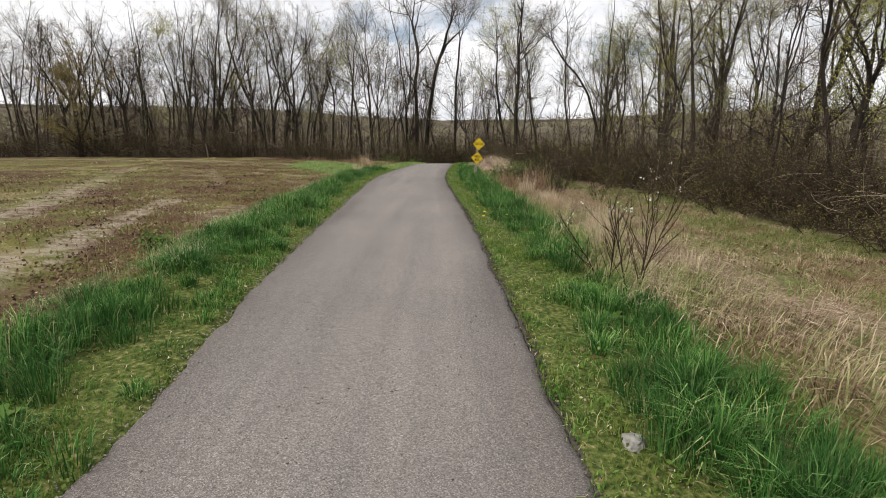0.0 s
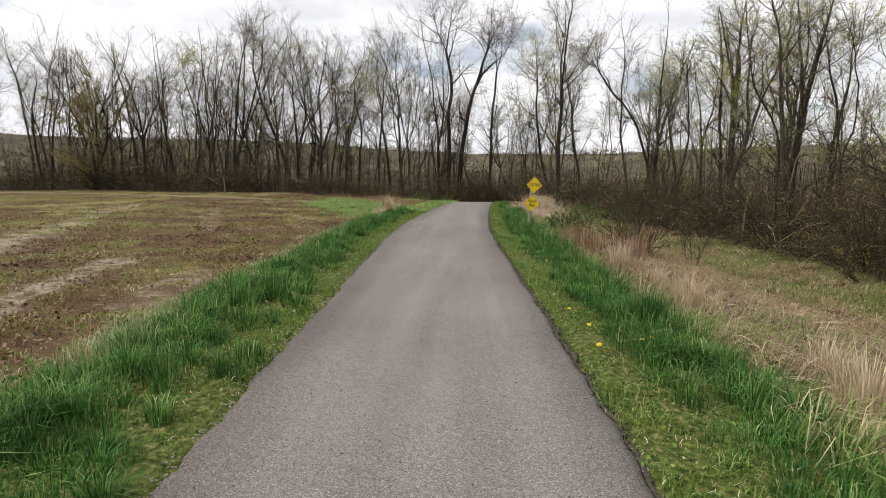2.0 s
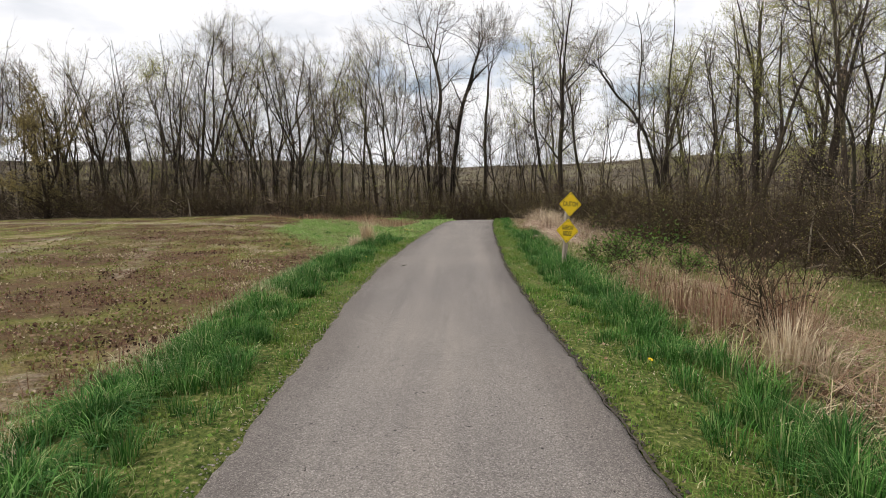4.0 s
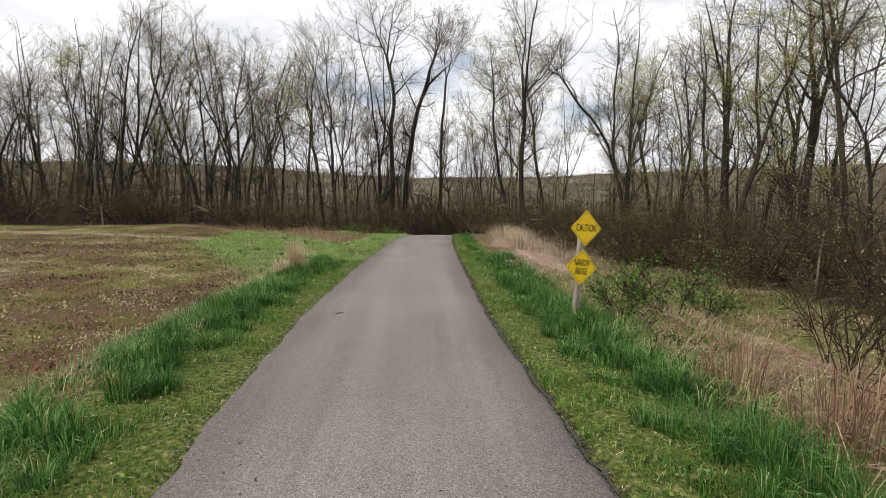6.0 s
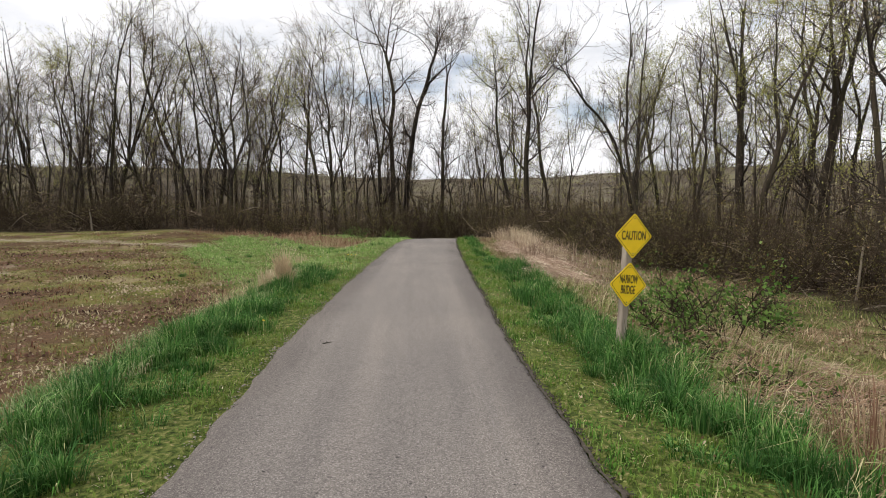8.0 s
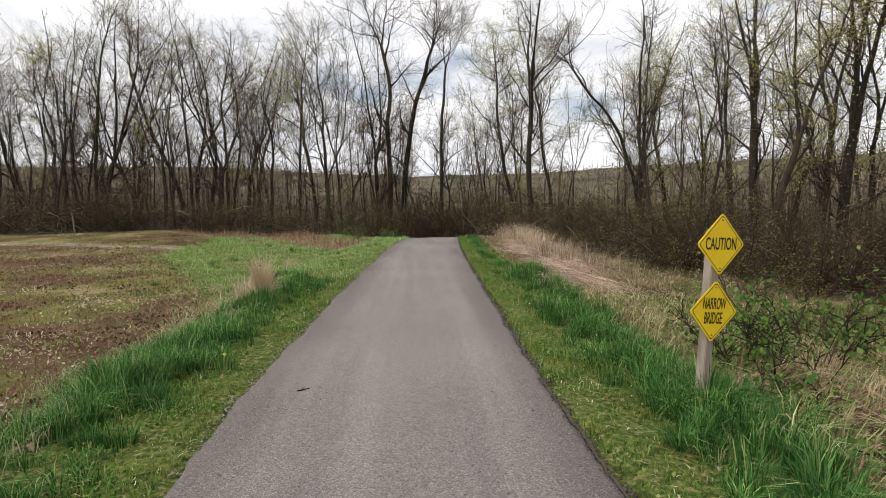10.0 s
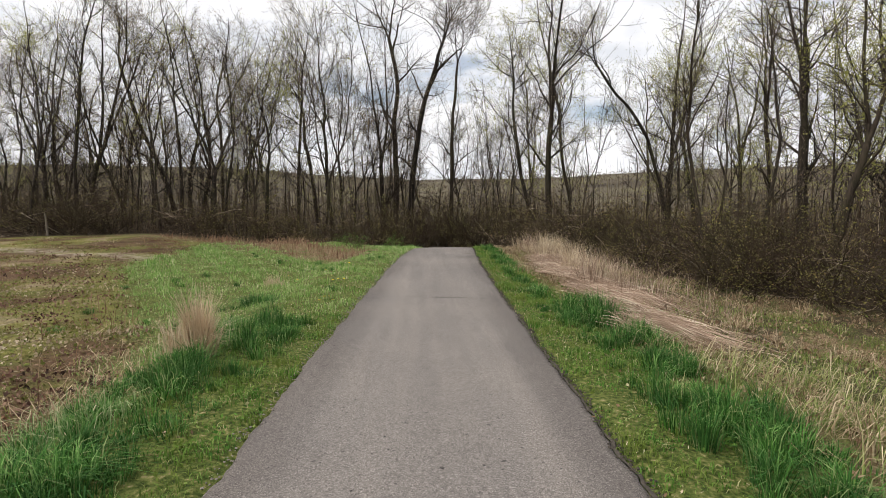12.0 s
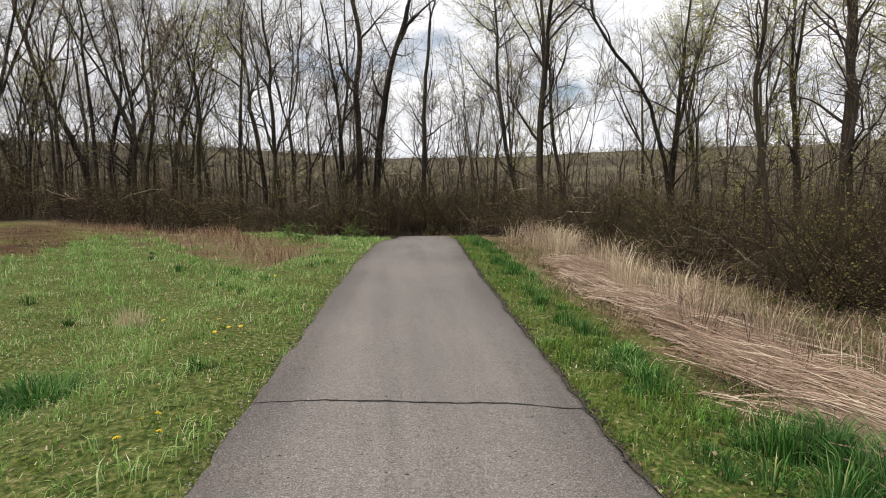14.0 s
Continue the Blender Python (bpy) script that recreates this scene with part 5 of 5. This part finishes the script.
    lying_straws("fallen_straw", "pinkish and bleached straws fallen criss-cross on the bank", "reeds", REED, x, y, 0.08 * rng.random(n), rng.normal(-0.9, 0.9, n), rng.uniform(0.2, 0.75, n), rng.uniform(0.003, 0.006, n), rng.uniform(0.02, 0.16, n), rng)


def lying_straws(name, label, category, mat, x, y, lift, turn, length, width, arch, rng):
    """Ribbons of five stations that rise a little from the root and come down along the ground."""
    n = len(x)
    out, side = np.stack([np.cos(turn), np.sin(turn)], 1), np.stack([-np.sin(turn), np.cos(turn)], 1)
    curl = rng.normal(0, 0.06, n) * length
    rows = []
    for t in (0.0, 0.25, 0.5, 0.75, 1.0):
        c = np.stack([x, y], 1) + out * (length * t)[:, None] + side * (curl * t * t)[:, None]
        z = land(c[:, 0], c[:, 1]) + lift + arch * 4 * t * (1 - 0.8 * t) * 0.8 + 0.01
        for e in (-1, 1):
            rows.append(np.concatenate([c + side * (e * width * 0.5 * (1 - 0.7 * t))[:, None], (z + e * width * 0.3)[:, None]], 1))
    v = np.stack(rows, 1).reshape(-1, 3)
    f = ((np.arange(n) * 10)[:, None, None] + np.array([(2 * j, 2 * j + 1, 2 * j + 3, 2 * j + 2) for j in range(4)])[None]).reshape(-1, 4)
    return tagged(new(name, fast_mesh(name, v, [f], mat)), label, category, kind="stuff")


def straw_tuft(x, y, height, radius, count, seed, mat=TUFT, label="upright tuft of bleached straw", name="straw_tuft", lean=0.5):
    rng = np.random.default_rng(seed)
    one = np.ones(1)
    bx, by, h, w, l, a = tussocks(rng, one * 0, one * 0, np.array([count]), one * radius, one * height, one * 0.008, one * lean)
    v, f = blades(bx, by, h, w, l, rng, z=np.full(len(bx), -0.03), turn=a)
    ob = new(name, fast_mesh(name, v, f, mat))
    ob.matrix_basis = Matrix.Translation((x, y, float(land(x, y))))
    return tagged(ob, label, "grass", "tufts by the trail")


def build_tufts():
    rng = np.random.default_rng(78)
    n = 4200
    x, y = rng.uniform(-6.4, -3.5, n), rng.uniform(23, 29, n)
    keep = rng.random(n) < strip(x, y, (-4.1, 24.2), (-5.4, 28), 1.0) * np.clip(0.5 + wave(x, y, 2.2, 3), 0.08, 1)
    x, y = x[keep], y[keep]
    n = len(x)
    stuff_of_blades("flattened_straw", "flattened bleached straw round the standing tufts", "grass", STRAW, x, y, rng.uniform(0.1, 0.4, n), rng.uniform(0.006, 0.011, n), rng.uniform(0.8, 2.2, n), rng, flop=True)
    for x, y, h, r, n, k in ((-3.5, 24.75, 1.0, 0.13, 420, 1), (-3.95, 25.3, 0.6, 0.2, 240, 2), (-4.1, 26.3, 0.5, 0.25, 220, 3), (-4.75, 32.3, 0.45, 0.22, 160, 4), (2.5, 8.64, 0.75, 0.25, 360, 5), (2.1, 7.2, 0.6, 0.2, 260, 6), (2.75, 9.5, 0.6, 0.2, 220, 7), (2.3, 11.5, 0.7, 0.22, 260, 8), (2.2, 14.3, 0.8, 0.24, 300, 9), (2.6, 15.6, 0.7, 0.2, 220, 10), (2.4, 13.0, 0.5, 0.2, 200, 11), (3.2, 7.0, 0.45, 0.25, 220, 12)):
        straw_tuft(x, y, h * 0.85, r * 0.8, int(n * 0.8), k, lean=0.32)
        straw_tuft(x + r * 0.9, y - r * 0.5, h * 0.6, r * 0.5, int(n * 0.4), k + 40, lean=0.8, label="low bleached straw fallen sideways beside a tuft")
    for k, (x, y, h) in enumerate(((2.45, 14.8, 1.05), (2.2, 15.5, 0.9), (2.75, 15.3, 1.0), (2.05, 16.4, 0.8), (1.95, 17.4, 0.75), (2.6, 16.6, 0.85))):
        straw_tuft(x, y, h, 0.3, 130, 400 + k, STALK, "tall brown dead weeds standing on the bank", "dead_weed_clump", 0.35)
    rng = np.random.default_rng(77)
    for k in range(30):
        y = rng.uniform(29.0, 44)
        x = float(way(y)) + HALF + rng.uniform(2.0, 3.8)
        straw_tuft(x, y, rng.uniform(0.6, 1.25), rng.uniform(0.15, 0.4), 110, 200 + k, TUFT if k % 3 else REED, "standing clump of tall pale reeds on the bank", "reed_clump", rng.uniform(0.35, 0.9))
    for k, (dx, dy) in enumerate(((-0.16, -0.2), (0.08, -0.3), (0.27, -0.16), (-0.28, 0.05), (0.36, 0.14), (0.02, -0.16), (-0.05, -0.48), (0.3, -0.5), (0.55, -0.3))):
        straw_tuft(SIGN[0] + dx, SIGN[1] + dy, 0.34 + 0.05 * (k % 3), 0.14, 130, 340 + k, TALL, "tall lush grass growing round the sign's post", "grass_tussock", 0.8)
    for k, (x, y, h, r, n) in enumerate(((-4.18, 29.3, 0.34, 0.3, 620), (-3.3, 4.9, 0.34, 0.2, 300), (-2.95, 6.1, 0.36, 0.22, 320), (-3.2, 12.2, 0.3, 0.2, 260), (-3.4, 13.0, 0.34, 0.22, 300), (-3.35, 22.0, 0.34, 0.25, 320))):
        straw_tuft(x, y, h, r, n, 300 + k, TALL, "dense dark-green tussock of grass", "grass_tussock", 1.4)


def grow_sapling(seed, height, trunks, lean):
    """Thin dark stems that fork upwards from the foot, with pale buds and a few white blossoms at the tips."""
    rng = np.random.default_rng(seed)
    tubes, fine, ends = [], [], []
    for j in range(trunks):
        a = j * 2.2 + 0.5
        d = np.array([0.28 * math.cos(a) + lean, 0.28 * math.sin(a), 1.0])
        pts, r = limb(rng, (0.03 * math.cos(a), 0.03 * math.sin(a), -0.1), d, height * rng.uniform(0.85, 1.1), 0.0085, 0.0025, 9, 0.05, 0.02)
        tubes.append((pts, r, 6))
        for k in range(10):
            p, e = along(pts, 0.18 + 0.075 * k)
            sub, sr = limb(rng, p, away(rng, e, rng.uniform(0.45, 0.75)), height * rng.uniform(0.3, 0.55) * (1 - 0.045 * k), 0.0042, 0.0018, 6, 0.06, 0.06)
            tubes.append((sub, sr, 5))
            for _ in range(6):
                q, g = along(sub, rng.uniform(0.25, 1.0))
                tip = q + away(rng, g, rng.uniform(0.3, 0.6)) * height * rng.uniform(0.05, 0.16)
                fine.append((q, tip, 0.0022))
                ends += [tip, (q + tip) / 2]
    root = new("sapling")
    for tube in tubes:
        child("branch", tubes_to_mesh("branch", [tube], SHRUB_BARK), root)
    child("spray", twig_mesh("spray", fine, SHRUB_BARK), root)["kind"] = "stuff"
    ends = np.array(ends)
    child("bud", leaf_mesh("bud", ends[rng.integers(0, len(ends), 110)], 0.014, rng, BUD), root, "small brown buds")["kind"] = "stuff"
    high = ends[ends[:, 2] > 0.6 * ends[:, 2].max()]
    high = high[rng.integers(0, len(high), 16)]
    child("blossom", leaf_mesh("blossom", np.repeat(high, 3, 0) + rng.normal(0, 0.012, (len(high) * 3, 3)), 0.022, rng, BLOSSOM), root, "few white blossoms at the tips")["kind"] = "stuff"
    return root


def build_bushes():
    sap = grow_sapling(701, 1.3, 4, 0.0)
    sap.matrix_basis = rooted(1.97, 5.42)
    tagged(sap, "bare many-stemmed sapling with pale buds in dry grass", "sapling")
    sap = grow_sapling(702, 0.95, 3, -0.25)
    sap.matrix_basis = rooted(1.8, 5.7)
    tagged(sap, "small bare sapling beside a larger one", "sapling")
    for k, (x, y, h) in enumerate(((3.6, 18.1, 1.5), (4.1, 18.9, 1.9), (3.3, 16.9, 1.0), (2.6, 15.0, 1.15), (5.6, 19.6, 1.5))):
        b = grow_shrub(710 + k, h, 6, 0.35, 40, BUD, SHRUB_BARK, 0.035, 0.011, "leafless_bush", True)
        b.matrix_basis = rooted(x, y)
        tagged(b, "thin reddish leafless bush standing in dead reeds", "bush", "bushes on the bank")
    for k, (x, y, h, n) in enumerate(((1.95, 19.9, 0.5, 300), (2.4, 20.8, 0.75, 420), (3.1, 21.0, 1.35, 620), (2.75, 22.0, 1.0, 480), (4.4, 22.4, 0.95, 440), (2.2, 18.7, 0.4, 240), (5.4, 24.0, 0.8, 340), (-4.3, 8.3, 0.4, 380), (-4.55, 9.2, 0.35, 300), (-3.9, 42.5, 0.8, 420), (-2.3, 45.5, 0.7, 420))):
        b = grow_shrub(730 + k, h, 8, 0.8, n, GREEN, SHRUB_BARK, 0.055, 0.006, "bramble", True)
        b.matrix_basis = rooted(x, y)
        tagged(b, "low bramble with fresh green leaves", "bramble", "brambles")
    rng = np.random.default_rng(12)
    rose = grow_shrub(760, 1.3, 11, 0.9, 520, OLIVE, SHRUB_BARK, 0.05, 0.008, "briar")
    tagged(rose, "arching briar with small olive leaves at the wood's edge", "briar", "briars")
    for k in range(22):
        y = 12 + k * 1.55 + rng.uniform(-0.5, 0.5)
        x = float(np.interp(y, EDGE_Y, EDGE_X)) - rng.uniform(-0.4, 1.0)
        m = rooted(x, y, rng.uniform(0, 6.28))
        if k == 0:
            rose.matrix_basis = m
        else:
            ob = copy_thing(rose, m)
            f = rng.uniform(0.55, 1.0)
            ob.scale = (f * 1.2, f * 1.2, f)
    # a broad-leaved weed at the grass bank's foot
    for x, y, k in ((1.78, 17.2, 1), (2.0, 16.4, 2), (1.5, 4.6, 3), (-2.6, 2.9, 4)):
        r2 = np.random.default_rng(k)
        ob = new("broadleaf_weed")
        for j in range(16):
            a = j * 2.4 + r2.uniform(-0.3, 0.3)
            tilt = r2.uniform(0.25, 0.9)
            d = np.array([math.cos(a) * math.cos(tilt), math.sin(a) * math.cos(tilt), math.sin(tilt)])
            side = np.array([-math.sin(a), math.cos(a), 0]) * r2.uniform(0.025, 0.04)
            n = r2.uniform(0.1, 0.2)
            sag = np.array([0, 0, -0.05])
            v = np.array([(0, 0, 0), d * n * 0.45 + side, d * n * 0.45 - side + 0.004, d * n * 0.8 + side * 0.8 + sag * 0.5, d * n * 0.8 - side * 0.8 + sag * 0.5, d * n + sag])
            child("leaf", fast_mesh("leaf", v, [np.array([(0, 1, 2), (3, 5, 4)]), np.array([(1, 3, 4, 2)])], GREEN, True), ob)
        ob.matrix_basis = rooted(x, y)
        tagged(ob, "leafy green broad-leaved weed in the verge", "weed", "broad-leaved weeds")


def build_litter():
    rng = np.random.default_rng(55)
    x, y, u = scatter(rng, 520, 1.5, 40, 0.0, 2.2, 1)
    x2, y2, u2 = scatter(rng, 260, 1.5, 40, 0.0, 5.0, -1)
    x, y = np.concatenate([x, x2]), np.concatenate([y, y2])
    y3 = rng.uniform(1.5, 34, 16000)
    x3 = way(y3) - HALF - 1.3 - 9 * rng.random(16000) ** 2
    keep = (rng.random(16000) < np.clip(0.3 + 1.2 * wave(x3, y3, 0.7, 4) + 0.5 * wave(x3, y3, 2.9, 1), 0.02, 1)) & (way(y3) - HALF - x3 > lawn_left(y3))
    x, y = np.concatenate([x, x3[keep]]), np.concatenate([y, y3[keep]])
    c = np.stack([x, y, land(x, y) + rng.uniform(0.01, 0.07, len(x))], 1)
    tagged(new("fallen_leaves", leaf_mesh("fallen_leaves", c, 0.032, rng, DEAD_LEAF)), "pale dead leaves caught in the verge grass", "leaves", kind="stuff")
    # matted weeds of the field and litter of the bank
    n = 150000
    y = rng.uniform(1.5, 42, n)
    x = way(y) - HALF - 1.1 - 14 * rng.random(n) ** 2.0
    keep = (way(y) - HALF - x > lawn_left(y) - 0.3 + 0.5 * wave(x, y, 1.3)) & (rng.random(n) < np.clip(0.45 + wave(x, y, 1.1, 3) + 0.6 * wave(x, y, 3.7, 8), 0.05, 1)) & (rng.random(n) > 0.8 * bare_zone(x, y))
    x, y = x[keep], y[keep]
    c = np.stack([x, y, land(x, y) + rng.uniform(0.0, 0.05, len(x))], 1)
    tagged(new("matted_weeds", leaf_mesh("matted_weeds", c, 0.055, rng, MAT_WEED)), "matted brown, red and olive weeds of the field", "weeds", kind="stuff")
    x, y, u = scatter(rng, 46000, 1.5, 44, 1.3, 9.5, 1)
    keep = (u > lawn_right(y) - 0.1) & (wood(x, y) < 0.6) & (rng.random(len(x)) < np.clip(0.5 + wave(x, y, 1.3, 2) + 0.6 * wave(x, y, 4.1, 7), 0.05, 1))
    x, y = x[keep], y[keep]
    c = np.stack([x, y, land(x, y) + rng.uniform(0.0, 0.1, len(x))], 1)
    tagged(new("bank_litter", leaf_mesh("bank_litter", c, 0.055, rng, BANK_LITTER)), "dead leaves, straw and seedlings littering the bank", "litter", kind="stuff")
    # clover and small leaves in the short grass
    n = 15000
    x, y, u = scatter(rng, n, 1.5, 34, 0.0, 1.5, 1)
    x2, y2, u2 = scatter(rng, n, 1.5, 34, 0.0, 1.4, -1)
    x, y = np.concatenate([x, x2]), np.concatenate([y, y2])
    keep = rng.random(len(x)) < np.clip(0.3 + wave(x, y, 2.7, 5) + 0.5 * wave(x, y, 6.1, 2), 0.02, 1)
    x, y = x[keep], y[keep]
    c = np.stack([x, y, land(x, y) + rng.uniform(0.005, 0.06, len(x))], 1)
    tagged(new("clover", leaf_mesh("clover", c, 0.03, rng, LAWN)), "small clover leaves among the short grass", "clover", kind="stuff")
    # a twig dropped on the asphalt
    tw, r = limb(rng, (0, 0, 0), (1, 0.25, 0), 0.11, 0.006, 0.004, 5, 0.25, 0)
    tw[:, 2] = np.abs(tw[:, 2]) * 0.4 + 0.004
    tw2, r2 = limb(rng, tw[2], (0.3, 1, 0), 0.07, 0.004, 0.003, 3, 0.2, 0)
    tw2[:, 2] = np.abs(tw2[:, 2]) * 0.4 + 0.004
    ob = new("twig", tubes_to_mesh("twig", [(tw, r, 5), (tw2, r2, 4)], BARK))
    ob.matrix_basis = pose(-1.97, 20.16, float(rise(20.16)) + 0.012, 0, 0, 15)
    tagged(ob, "small dark forked twig lying on the asphalt", "twig")


def build_snags():
    rng = np.random.default_rng(66)
    for x, y, h, r, lx in ((11.0, 28.3, 2.0, 0.04, 0.02), (13.0, 24.5, 2.0, 0.06, -0.03), (12.2, 35.5, 1.6, 0.05, 0.1), (-20.5, 48.2, 1.3, 0.06, -0.2)):
        pts, rad = limb(rng, (0, 0, -0.1), (lx, 0, 1), h, r, r * 0.6, 6, 0.05, 0.0)
        ob = new("dead_snag", tubes_to_mesh("dead_snag", [(pts, rad, 7)], BARK_PALE))
        ob.matrix_basis = rooted(x, y)
        tagged(ob, "pale broken dead trunk at the wood's edge", "snag", "dead snags")
    for x, y, a, n in ((9.9, 33.5, 40, 3.2), (11.6, 26.5, 150, 2.6), (12.5, 20.5, 20, 2.4), (9.2, 37.5, 110, 3.4), (13.5, 31.0, 75, 3.0)):
        pts, rad = limb(rng, (0, 0, 0.05), (1, 0, 0.5), n, 0.045, 0.015, 7, 0.12, -0.02)
        tubes = [(pts, rad, 6)]
        for _ in range(4):
            p, d = along(pts, rng.uniform(0.3, 0.9))
            sub, sr = limb(rng, p, away(rng, d, 0.7), rng.uniform(0.5, 1.1), 0.018, 0.006, 4, 0.15, 0.03)
            tubes.append((sub, sr, 4))
        ob = new("fallen_branch", tubes_to_mesh("fallen_branch", tubes, BARK_PALE))
        ob.matrix_basis = rooted(x, y) @ Matrix.Rotation(radians(a), 4, "Z")
        tagged(ob, "grey dead branch caught in the undergrowth", "branch", "dead branches")


build_edges()
build_crack()
stone(1.06, 2.75, 0.075, 1.7)
build_dandelions()
build_reeds()
build_tufts()
build_bushes()
build_litter()
build_snags()
